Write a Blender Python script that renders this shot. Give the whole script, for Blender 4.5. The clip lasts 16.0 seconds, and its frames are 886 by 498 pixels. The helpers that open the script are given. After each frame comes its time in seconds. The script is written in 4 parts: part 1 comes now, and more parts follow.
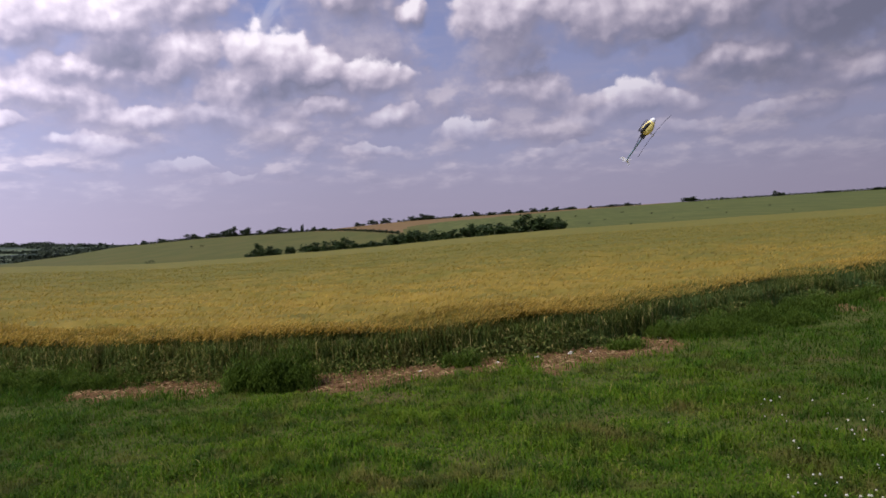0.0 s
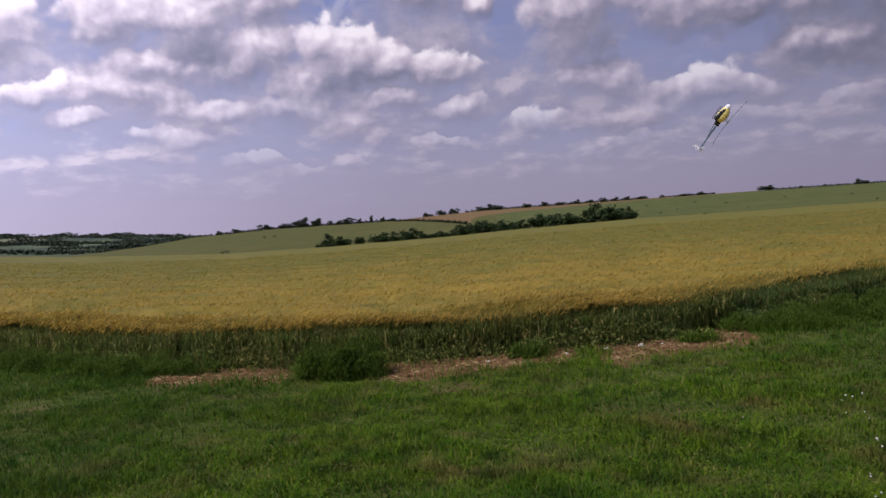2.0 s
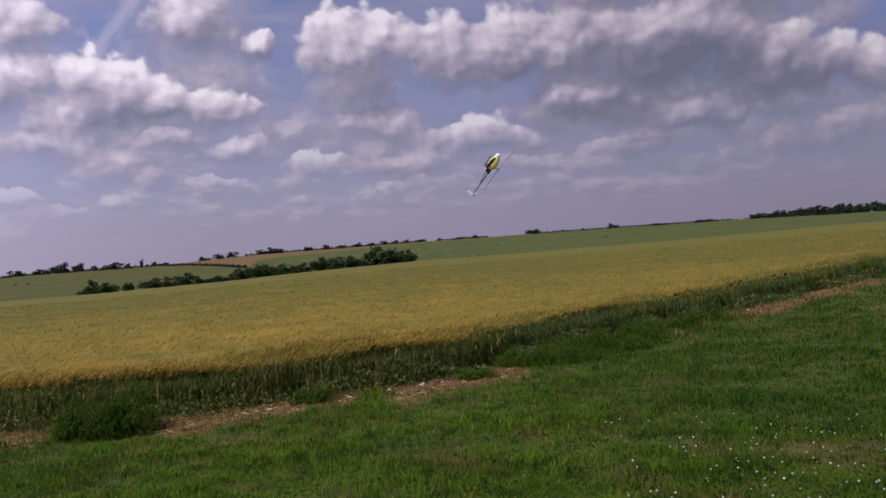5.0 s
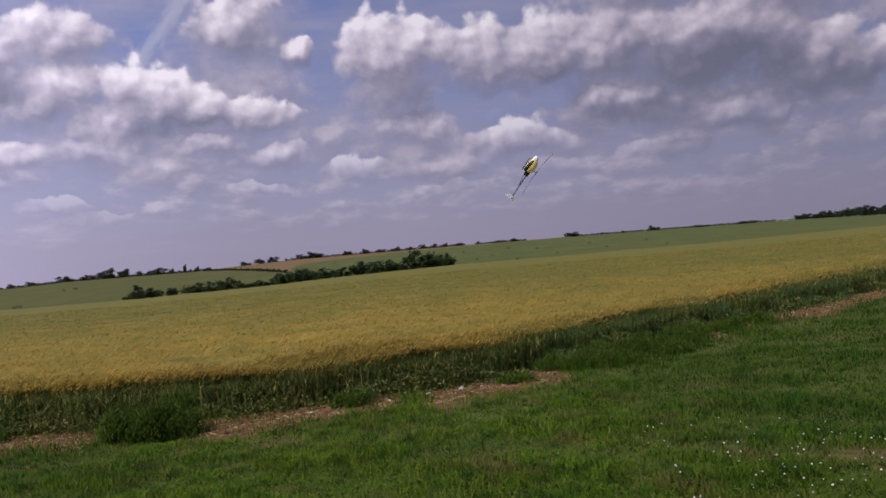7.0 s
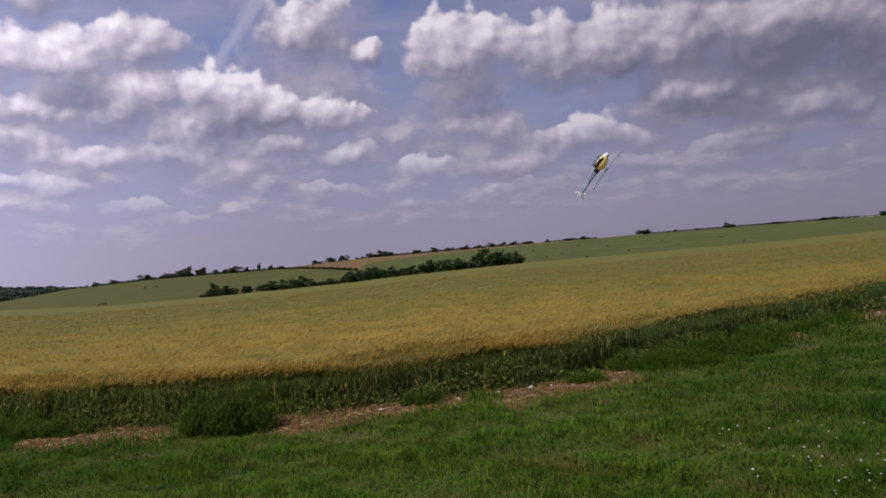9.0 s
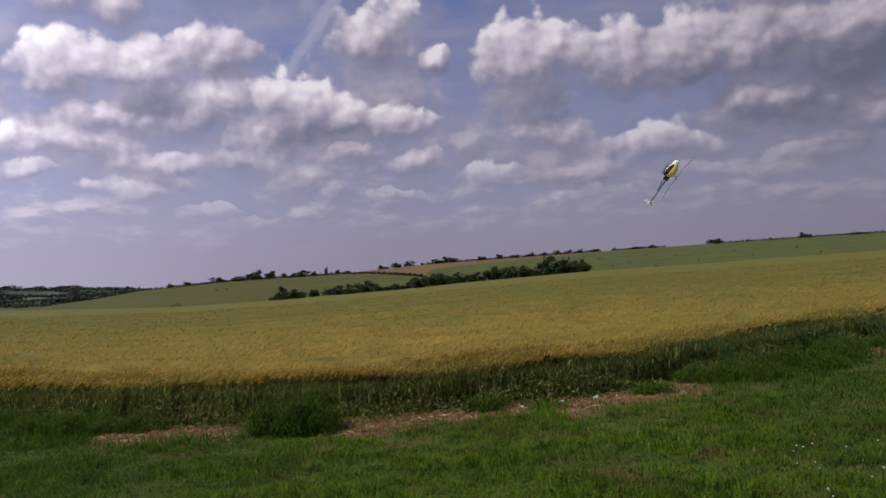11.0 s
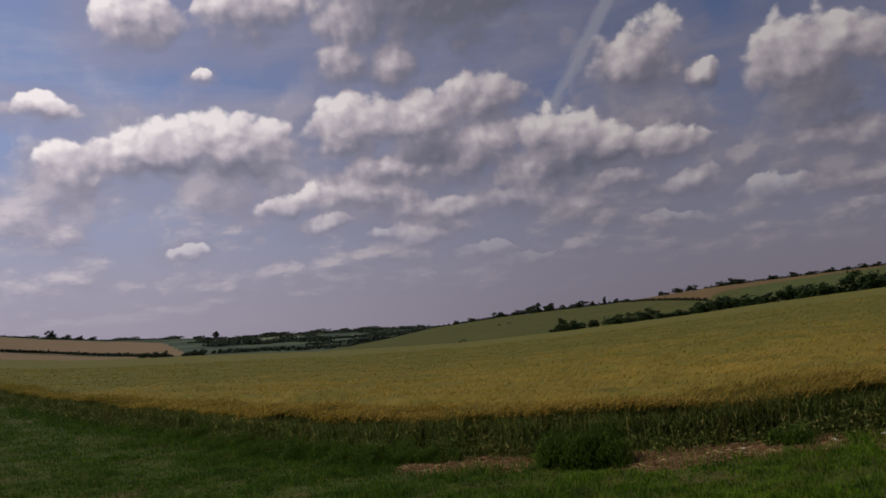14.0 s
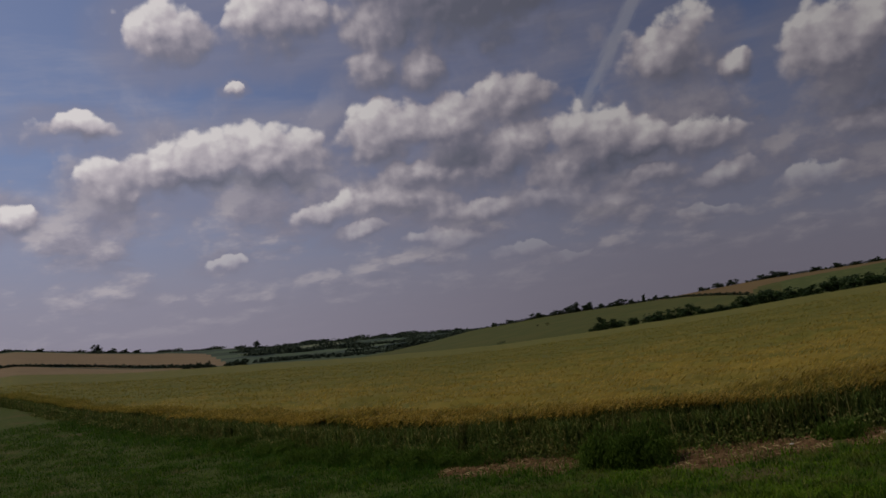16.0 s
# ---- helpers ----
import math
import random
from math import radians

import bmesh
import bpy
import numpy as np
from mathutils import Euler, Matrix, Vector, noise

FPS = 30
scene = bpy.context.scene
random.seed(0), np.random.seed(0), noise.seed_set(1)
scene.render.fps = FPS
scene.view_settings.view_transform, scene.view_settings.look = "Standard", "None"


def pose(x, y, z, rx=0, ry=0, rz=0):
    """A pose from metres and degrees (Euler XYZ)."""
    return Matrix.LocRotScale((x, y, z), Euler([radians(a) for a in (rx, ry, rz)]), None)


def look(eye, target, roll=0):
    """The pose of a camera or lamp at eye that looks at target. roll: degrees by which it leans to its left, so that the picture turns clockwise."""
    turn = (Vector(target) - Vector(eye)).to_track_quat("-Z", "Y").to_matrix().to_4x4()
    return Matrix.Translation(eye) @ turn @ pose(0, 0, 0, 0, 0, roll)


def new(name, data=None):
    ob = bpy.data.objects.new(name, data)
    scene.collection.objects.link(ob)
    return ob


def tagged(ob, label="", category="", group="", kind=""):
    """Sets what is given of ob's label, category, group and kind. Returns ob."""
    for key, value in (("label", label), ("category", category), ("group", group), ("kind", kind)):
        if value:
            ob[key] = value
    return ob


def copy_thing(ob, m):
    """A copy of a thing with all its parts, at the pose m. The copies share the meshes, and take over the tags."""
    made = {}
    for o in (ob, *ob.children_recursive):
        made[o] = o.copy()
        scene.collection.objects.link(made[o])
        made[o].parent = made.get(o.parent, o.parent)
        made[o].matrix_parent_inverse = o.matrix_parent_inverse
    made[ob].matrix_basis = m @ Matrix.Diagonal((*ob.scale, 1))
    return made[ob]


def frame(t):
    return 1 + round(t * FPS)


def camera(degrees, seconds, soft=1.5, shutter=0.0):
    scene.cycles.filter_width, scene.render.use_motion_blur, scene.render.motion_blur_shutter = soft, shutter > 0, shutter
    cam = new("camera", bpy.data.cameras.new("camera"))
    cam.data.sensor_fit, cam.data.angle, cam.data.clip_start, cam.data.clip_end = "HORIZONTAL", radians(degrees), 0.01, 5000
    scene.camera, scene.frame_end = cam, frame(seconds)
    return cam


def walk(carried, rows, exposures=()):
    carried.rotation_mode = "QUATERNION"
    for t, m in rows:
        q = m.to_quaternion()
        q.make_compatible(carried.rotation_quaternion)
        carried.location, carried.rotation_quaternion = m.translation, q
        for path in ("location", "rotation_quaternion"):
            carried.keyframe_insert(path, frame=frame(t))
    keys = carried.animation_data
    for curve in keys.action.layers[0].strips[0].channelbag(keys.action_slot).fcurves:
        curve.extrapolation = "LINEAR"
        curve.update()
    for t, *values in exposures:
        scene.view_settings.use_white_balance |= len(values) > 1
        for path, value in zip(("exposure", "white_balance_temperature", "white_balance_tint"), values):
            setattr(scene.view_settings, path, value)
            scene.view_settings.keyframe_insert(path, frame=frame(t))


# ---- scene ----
cam = camera(58.0, 16.0, soft=1.6)
EYE = 1.7
PATH = [
    (0.0, pose(0, 0, 1.7, 88.87, 3.31, -0.13)),
    (0.5, pose(0, 0, 1.7, 91.41, 3.53, -0.32)),
    (1.0, pose(0, 0, 1.7, 90.81, 3.23, 2.20)),
    (1.5, pose(0, 0, 1.7, 88.81, 3.27, 4.67)),
    (2.0, pose(0, 0, 1.7, 88.46, 3.40, 4.75)),
    (2.5, pose(0, 0, 1.7, 88.50, 3.17, 3.35)),
    (3.0, pose(0, 0, 1.7, 89.06, 3.34, -2.83)),
    (3.5, pose(0, 0, 1.7, 89.42, 3.57, -10.03)),
    (4.0, pose(0, 0, 1.7, 89.85, 3.89, -10.92)),
    (6.5, pose(0, 0, 1.7, 91.04, 3.75, -10.56)),
    (7.0, pose(0, 0, 1.7, 91.01, 4.23, -8.05)),
    (7.5, pose(0, 0, 1.7, 90.88, 3.47, -1.36)),
    (8.0, pose(0, 0, 1.7, 90.55, 3.40, 0.19)),
    (8.5, pose(0, 0, 1.7, 90.49, 3.96, -1.65)),
    (8.7, pose(0, 0, 1.7, 90.84, 4.28, -3.13)),
    (10.8, pose(0, 0, 1.7, 92.06, 2.82, -0.74)),
    (11.0, pose(0, 0, 1.7, 92.04, 3.43, 1.55)),
    (11.5, pose(0, 0, 1.7, 92.12, 4.08, 6.70)),
    (12.0, pose(0, 0, 1.7, 92.33, 4.33, 10.98)),
    (12.5, pose(0, 0, 1.7, 92.25, 4.18, 17.10)),
    (13.0, pose(0, 0, 1.7, 92.30, 5.17, 20.27)),
    (13.5, pose(0, 0, 1.7, 93.29, 5.83, 20.97)),
    (14.0, pose(0, 0, 1.7, 95.90, 6.17, 21.39)),
    (14.5, pose(0, 0, 1.7, 98.97, 7.07, 23.03)),
    (15.0, pose(0, 0, 1.7, 99.04, 7.13, 23.72)),
    (15.5, pose(0, 0, 1.7, 97.75, 7.94, 24.02)),
    (16.0, pose(0, 0, 1.7, 96.46, 7.87, 24.15)),
]
walk(cam, PATH, exposures=[
    (0.0, -0.06, 6250, 13), (1.0, -0.16, 6200, 14), (1.5, -0.18, 6200, 15), (3.5, -0.28, 6200, 16), (7.0, -0.26, 6150, 15), (8.5, -0.3, 6250, 13), (11.0, -0.42, 6250, 11), (11.5, -0.6, 6200, 10),
    (12.5, -0.68, 6400, 8), (13.5, -0.85, 6600, 8), (14.2, -1.2, 6700, 5), (14.6, -1.42, 6700, 4), (16.0, -1.5, 6600, 4)])

# ---- world, sun ----
SUN_AZ, SUN_EL = -132.0, 54.0          # degrees from straight ahead (right positive), above the horizon


class Tree:
    """Short hand for building a node tree."""

    def __init__(self, tree):
        self.t = tree
        self.n, self.l = tree.nodes, tree.links

    def add(self, kind):
        return self.n.new(kind)

    def put(self, socket, value):
        if isinstance(value, bpy.types.NodeSocket):
            self.l.new(value, socket)
        elif value is not None:
            socket.default_value = value

    def math(self, op, a, b=None, c=None, clamp=False):
        node = self.add("ShaderNodeMath")
        node.operation, node.use_clamp = op, clamp
        for i, v in enumerate((a, b, c)):
            self.put(node.inputs[i], v)
        return node.outputs[0]

    def vec(self, op, a, b=None):
        node = self.add("ShaderNodeVectorMath")
        node.operation = op
        self.put(node.inputs[0], a)
        if op == "SCALE":
            self.put(node.inputs[3], b)
        else:
            self.put(node.inputs[1], b)
        return node.outputs["Value"] if op in ("LENGTH", "DOT_PRODUCT", "DISTANCE") else node.outputs["Vector"]

    def noise(self, vector, scale, detail=4.0, rough=0.55, out="Fac", lac=2.0):
        node = self.add("ShaderNodeTexNoise")
        self.put(node.inputs["Vector"], vector)
        node.inputs["Scale"].default_value, node.inputs["Detail"].default_value = scale, detail
        node.inputs["Roughness"].default_value, node.inputs["Lacunarity"].default_value = rough, lac
        return node.outputs[out]

    def remap(self, v, a, b, c=0.0, d=1.0, smooth=True):
        node = self.add("ShaderNodeMapRange")
        node.interpolation_type = "SMOOTHSTEP" if smooth else "LINEAR"
        for i, x in enumerate((v, a, b, c, d)):
            self.put(node.inputs[i], x)
        return node.outputs[0]

    def mix(self, fac, a, b, blend="MIX"):
        node = self.add("ShaderNodeMix")
        node.data_type, node.blend_type = "RGBA", blend
        self.put(node.inputs["Factor"], fac)
        for name, v in (("A", a), ("B", b)):
            sock = [i for i in node.inputs if i.name == name and i.type == "RGBA"][0]
            self.put(sock, (*v, 1.0) if isinstance(v, tuple) and len(v) == 3 else v)
        return [o for o in node.outputs if o.type == "RGBA"][0]

    def ramp(self, fac, *stops):
        node = self.add("ShaderNodeValToRGB")
        self.put(node.inputs[0], fac)
        el = node.color_ramp.elements
        while len(el) < len(stops):
            el.new(0.5)
        for e, (p, col) in zip(el, stops):
            e.position, e.color = p, (*col, 1.0)
        return node.outputs[0]


# cumulus of the day, degrees: azimuth, elevation, half width, half height
CLOUDS_WEST = [
    (-40.4, 22.7, 3.1, 2.0), (-32.7, 23.3, 3.9, 2.3), (-26.6, 25.3, 2.1, 1.9), (-18.6, 24.0, 9.3, 4.6), (-26.4, 19.5, 2.4, 1.5),
    (-22.9, 19.1, 1.8, 1.9), (-47.4, 16.8, 2.4, 0.9), (-45.5, 13.0, 2.0, 1.7), (-40.7, 13.8, 3.9, 1.9), (-34.1, 14.0, 3.8, 2.3),
    (-27.0, 14.7, 3.1, 2.4), (-21.6, 14.8, 3.7, 2.6), (-17.0, 16.4, 3.1, 1.9), (-11.6, 12.2, 3.4, 2.0), (-8.1, 11.6, 2.7, 1.6),
    (-4.2, 10.9, 3.2, 1.5), (-5.4, 16.9, 3.2, 2.7), (-1.3, 15.2, 1.3, 0.7), (-51.6, 11.4, 1.1, 0.9), (-36.5, 19.0, 0.8, 0.5), (-18.0, 12.6, 4.4, 2.3), (-24.6, 11.9, 3.6, 1.3), (-24.5, 22.6, 4.0, 3.2),
]
CLOUDS_NORTH = [
    (5.5, 14.3, 3.6, 3.6), (10.9, 14.4, 3.8, 2.8), (16.2, 14.0, 3.4, 2.5), (21.0, 14.1, 4.3, 3.0), (27.8, 12.9, 6.7, 3.1),
    (34.1, 10.6, 3.8, 2.7), (39.8, 9.7, 2.4, 2.0), (6.8, 9.6, 2.8, 1.8), (21.5, 10.0, 4.7, 1.6), (27.5, 8.8, 4.1, 1.4),
    (31.0, 7.9, 1.5, 1.2), (38.5, 6.5, 2.2, 1.8), (24.0, 17.5, 6.0, 1.6), (33.0, 16.0, 5.0, 1.8),
]
CLOUDS_LOW = [
    (-31.7, 10.0, 2.2, 0.9), (-25.9, 10.2, 3.9, 1.2), (-20.5, 8.8, 3.9, 1.0), (-15.0, 8.8, 3.6, 1.4), (-10.7, 7.9, 2.6, 1.1), (-13.6, 10.4, 4.4, 1.2), (-7.6, 9.2, 4.0, 0.9),
    (-22.4, 7.2, 3.0, 0.7), (-17.6, 5.4, 1.9, 0.5), (-14.4, 4.7, 1.4, 0.4), (-38.8, 7.1, 1.1, 0.5), (-28.8, 8.2, 1.9, 0.7),
    (-4.0, 8.2, 3.2, 1.0), (-4.4, 5.9, 2.4, 0.5), (2.8, 7.0, 2.8, 0.8), (9.6, 7.0, 2.8, 0.8), (14.2, 8.1, 5.2, 1.1),
    (9.5, 5.2, 2.4, 0.5), (18.1, 6.2, 3.6, 0.8), (23.6, 6.7, 3.3, 0.9), (34.9, 5.9, 3.2, 0.9), (28.5, 5.2, 2.6, 0.6),
    (37.4, 4.3, 1.3, 0.5),
]
# broad shaded undersides: the same four numbers
CLOUDS_HEAVY = [(-17.0, 23.6, 8.6, 4.4), (28.5, 11.6, 7.5, 2.6), (22.5, 9.4, 5.5, 1.3), (35.0, 9.5, 5.5, 2.2), (-37.0, 12.4, 5.0, 1.2),
                (17.0, 11.6, 3.6, 1.5), (7.0, 11.4, 3.0, 1.2), (-9.5, 10.6, 4.0, 0.8), (30.0, 6.5, 9.0, 2.0), (-21.0, 12.8, 3.0, 0.9)]


def cloud_group():
    g = bpy.data.node_groups.new("cloud_field", "ShaderNodeTree")
    g.interface.new_socket("Vector", in_out="INPUT", socket_type="NodeSocketVector")
    for out in ("Density", "Mass", "Gloom", "Relief", "Level"):
        g.interface.new_socket(out, in_out="OUTPUT", socket_type="NodeSocketFloat")
    t = Tree(g)
    p = t.add("NodeGroupInput").outputs[0]
    # billows: the place is pushed about before the lumps are laid out
    w1 = t.vec("SUBTRACT", t.noise(p, 0.24, 2.0, 0.5, "Color"), (0.5, 0.5, 0.5))
    w2 = t.vec("SUBTRACT", t.noise(p, 0.7, 2.0, 0.5, "Color"), (0.5, 0.5, 0.5))
    q = t.vec("ADD", p, t.vec("SCALE", w1, 2.2))
    q = t.vec("ADD", q, t.vec("SCALE", w2, 0.9))
    w3 = t.vec("SUBTRACT", t.noise(p, 2.1, 3.0, 0.5, "Color"), (0.5, 0.5, 0.5))
    q = t.vec("ADD", q, t.vec("SCALE", w3, 0.4))
    q = t.vec("MULTIPLY", q, (1.0, 1.0, 0.0))
    near = lift = total = None
    for az, el, w, h in CLOUDS_WEST + CLOUDS_NORTH + CLOUDS_LOW:
        v = t.vec("MULTIPLY", t.vec("SUBTRACT", q, (az, el, 0.0)), (0.88 / w, 0.88 / h, 0.0))
        d = t.vec("LENGTH", v)
        near = d if near is None else t.math("SMOOTH_MIN", near, d, 0.18)
        # how high in its own cloud: -1 at the base, 1 at the top
        pull = t.math("EXPONENT", t.math("MULTIPLY", t.math("MULTIPLY", d, d), -3.0))
        up = t.vec("DOT_PRODUCT", v, (0.0, 1.0, 0.0))
        if lift is None:
            lift, total = t.math("MULTIPLY", up, pull), pull
        else:
            lift, total = t.math("MULTIPLY_ADD", up, pull, lift), t.math("ADD", total, pull)
    level = t.math("DIVIDE", lift, t.math("MAXIMUM", total, 0.0001))
    lumps = t.math("SUBTRACT", 1.33, near)
    murk = None
    for az, el, w, h in CLOUDS_HEAVY:
        d = t.vec("LENGTH", t.vec("MULTIPLY", t.vec("SUBTRACT", q, (az, el, 0.0)), (1.0 / w, 1.0 / h, 0.0)))
        murk = d if murk is None else t.math("SMOOTH_MIN", murk, d, 0.3)
    # elsewhere in the sky the same kind of broken cloud
    free = t.math("MULTIPLY", t.math("SUBTRACT", t.noise(t.vec("MULTIPLY", q, (0.6, 1.0, 0.0)), 0.075, 3.0, 0.5), 0.56), 5.0)
    x = t.add("ShaderNodeSeparateXYZ")
    t.put(x.inputs[0], p)
    side = t.math("MAXIMUM", t.remap(t.math("ABSOLUTE", t.math("ADD", x.outputs[0], 5.0)), 48.0, 56.0),
                  t.remap(x.outputs[1], 28.0, 34.0))
    free = t.math("SUBTRACT", free, t.math("MULTIPLY", t.math("SUBTRACT", 1.0, side), 3.0))
    mass = t.math("MAXIMUM", t.math("MAXIMUM", lumps, free), -1.2)
    # cauliflower heads at two sizes
    billow = None
    for scale, gain in ((0.34, 0.72), (0.85, 0.20)):
        puff = t.add("ShaderNodeTexVoronoi")
        puff.feature, puff.distance = "SMOOTH_F1", "EUCLIDEAN"
        t.put(puff.inputs["Vector"], t.vec("MULTIPLY", t.vec("ADD", p, t.vec("SCALE", w2, 0.9)), (1.0, 1.15, 0.0)))
        puff.inputs["Scale"].default_value, puff.inputs["Detail"].default_value = scale, 1.0
        puff.inputs["Smoothness"].default_value = 0.25
        b = t.math("MULTIPLY", t.math("SUBTRACT", 0.52, puff.outputs["Distance"]), gain)
        billow = b if billow is None else t.math("ADD", billow, b)
    fine = t.math("MULTIPLY", t.math("SUBTRACT", t.noise(p, 1.5, 5.0, 0.5), 0.5), 0.26)
    relief = t.math("ADD", billow, fine)
    out = t.add("NodeGroupOutput")
    t.put(out.inputs[0], t.math("ADD", mass, relief))
    t.put(out.inputs[1], mass)
    t.put(out.inputs[2], t.remap(murk, 1.3, 0.3))
    t.put(out.inputs[3], relief)
    t.put(out.inputs[4], level)
    return g


world = bpy.data.worlds.new("sky")
scene.world = world
world.use_nodes = True
wt = Tree(world.node_tree)
wt.n.clear()
sky = wt.add("ShaderNodeTexSky")
sky.sky_type, sky.sun_disc = "NISHITA", False
sky.sun_elevation, sky.sun_rotation = radians(SUN_EL), radians(SUN_AZ)
sky.air_density, sky.dust_density, sky.ozone_density = 1.0, 1.2, 2.0
way = wt.add("ShaderNodeTexCoord").outputs["Generated"]
sep = wt.add("ShaderNodeSeparateXYZ")
wt.put(sep.inputs[0], way)
az = wt.math("MULTIPLY", wt.math("ARCTAN2", sep.outputs[0], sep.outputs[1]), 57.2958)
el = wt.math("MULTIPLY", wt.math("ARCSINE", sep.outputs[2]), 57.2958)
com = wt.add("ShaderNodeCombineXYZ")
wt.put(com.inputs[0], az), wt.put(com.inputs[1], el)
place = com.outputs[0]
group = cloud_group()


def density(vector):
    node = wt.add("ShaderNodeGroup")
    node.node_tree = group
    wt.put(node.inputs[0], vector)
    return node.outputs


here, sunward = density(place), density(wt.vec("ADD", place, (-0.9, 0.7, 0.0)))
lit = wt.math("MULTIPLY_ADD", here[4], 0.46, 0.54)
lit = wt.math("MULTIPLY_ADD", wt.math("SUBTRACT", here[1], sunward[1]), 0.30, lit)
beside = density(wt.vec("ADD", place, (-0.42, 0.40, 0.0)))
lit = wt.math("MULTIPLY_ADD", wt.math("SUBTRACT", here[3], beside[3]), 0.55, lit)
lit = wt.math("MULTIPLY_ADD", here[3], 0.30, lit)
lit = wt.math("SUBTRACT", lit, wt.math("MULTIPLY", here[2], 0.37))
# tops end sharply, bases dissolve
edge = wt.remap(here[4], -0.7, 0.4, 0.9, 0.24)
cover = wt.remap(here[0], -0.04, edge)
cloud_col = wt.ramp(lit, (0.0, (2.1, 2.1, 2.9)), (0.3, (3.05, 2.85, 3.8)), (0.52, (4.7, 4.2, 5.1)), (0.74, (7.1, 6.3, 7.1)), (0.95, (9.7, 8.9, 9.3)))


# a soft broken layer behind the cumulus, closing up towards the horizon
def layer_group():
    g = bpy.data.node_groups.new("layer_field", "ShaderNodeTree")
    g.interface.new_socket("Vector", in_out="INPUT", socket_type="NodeSocketVector")
    g.interface.new_socket("Density", in_out="OUTPUT", socket_type="NodeSocketFloat")
    t = Tree(g)
    p = t.add("NodeGroupInput").outputs[0]
    warp = t.vec("SUBTRACT", t.noise(p, 1.6, 4.0, 0.6, "Color"), (0.5, 0.5, 0.5))
    q = t.vec("ADD", p, t.vec("SCALE", warp, 0.8))
    puff = t.add("ShaderNodeTexVoronoi")
    puff.feature = "SMOOTH_F1"
    t.put(puff.inputs["Vector"], q)
    puff.inputs["Scale"].default_value, puff.inputs["Detail"].default_value = 1.5, 3.0
    puff.inputs["Smoothness"].default_value = 0.5
    d = t.math("ADD", t.noise(p, 0.9, 7.0, 0.58), t.math("MULTIPLY", t.math("SUBTRACT", 0.42, puff.outputs["Distance"]), 0.42))
    t.put(t.add("NodeGroupOutput").inputs[0], d)
    return g


layer = layer_group()
rise = wt.math("MULTIPLY", wt.math("LOGARITHM", wt.math("ADD", wt.math("MAXIMUM", el, 0.0), 3.0), 2.71828), 2.7)
flat = wt.add("ShaderNodeCombineXYZ")
wt.put(flat.inputs[0], wt.math("MULTIPLY", az, 0.13)), wt.put(flat.inputs[1], rise)


def layer_density(vector):
    node = wt.add("ShaderNodeGroup")
    node.node_tree = layer
    wt.put(node.inputs[0], vector)
    return node.outputs[0]


v_here, v_sun = layer_density(flat.outputs[0]), layer_density(wt.vec("ADD", flat.outputs[0], (-0.10, 0.20, 0.0)))
veil = wt.remap(v_here, 0.15, 0.50)
veil_lit = wt.math("MULTIPLY_ADD", wt.math("SUBTRACT", v_here, v_sun), 2.2, 0.48)
veil_col = wt.ramp(veil_lit, (0.1, (2.9, 2.7, 3.6)), (0.5, (4.2, 3.8, 4.8)), (0.9, (6.3, 5.6, 6.3)))
# thin high cirrus in streaks, then haze towards the horizon
tilt = wt.add("ShaderNodeMapping")
tilt.inputs["Rotation"].default_value = (0, 0, radians(-28))
tilt.inputs["Scale"].default_value = (0.05, 0.32, 1.0)
wt.put(tilt.inputs["Vector"], place)
cirrus = wt.math("MULTIPLY", wt.remap(wt.noise(tilt.outputs[0], 1.0, 6.0, 0.6), 0.4, 0.75), 0.62)
blue = wt.mix(1.0, sky.outputs[0], (0.84, 0.86, 1.18), "MULTIPLY")
air = wt.mix(cirrus, blue, (4.6, 4.4, 5.8))
pale = wt.math("MULTIPLY", wt.remap(az, -14.0, -55.0), wt.remap(az, -170.0, -130.0))
air = wt.mix(wt.math("MULTIPLY", pale, 0.25), air, (5.0, 4.9, 5.7))
haze = wt.remap(el, 1.0, 17.0, 1.0, 0.0)
air = wt.mix(wt.math("MULTIPLY", haze, 0.95), air, (3.6, 3.2, 4.25))
veil = wt.math("MULTIPLY", veil, wt.math("MULTIPLY", wt.remap(el, 1.5, 7.0), wt.remap(el, 22.0, 12.0)))
air = wt.mix(wt.math("MULTIPLY", veil, 0.9), air, veil_col)
# thin cloud round and under the cumulus
skirt = wt.math("MULTIPLY", wt.remap(here[1], -0.75, 0.25), wt.remap(el, 4.0, 9.0, 0.1, 0.5))
air = wt.mix(skirt, air, wt.mix(wt.remap(wt.math("ADD", v_here, here[3]), 0.2, 0.75), (3.3, 3.05, 4.1), (5.6, 4.95, 5.8)))
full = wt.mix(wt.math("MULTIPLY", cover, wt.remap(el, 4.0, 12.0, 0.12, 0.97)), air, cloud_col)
# an old contrail, spread by the wind
trail = wt.vec("SUBTRACT", place, (-8.7, 19.0, 0.0))
turned = wt.add("ShaderNodeMapping")
turned.inputs["Rotation"].default_value = (0, 0, radians(-53.2))
wt.put(turned.inputs["Vector"], trail)
ts = wt.add("ShaderNodeSeparateXYZ")
wt.put(ts.inputs[0], turned.outputs[0])
wisp = wt.noise(wt.vec("MULTIPLY", turned.outputs[0], (0.35, 1.6, 1.0)), 1.0, 5.0, 0.6)
band = wt.remap(wt.math("ABSOLUTE", wt.math("ADD", ts.outputs[1], wt.math("MULTIPLY", wt.math("SUBTRACT", wisp, 0.5), 1.4))), 0.75, 0.1)
band = wt.math("MULTIPLY", band, wt.remap(wt.math("ABSOLUTE", ts.outputs[0]), 11.0, 5.0))
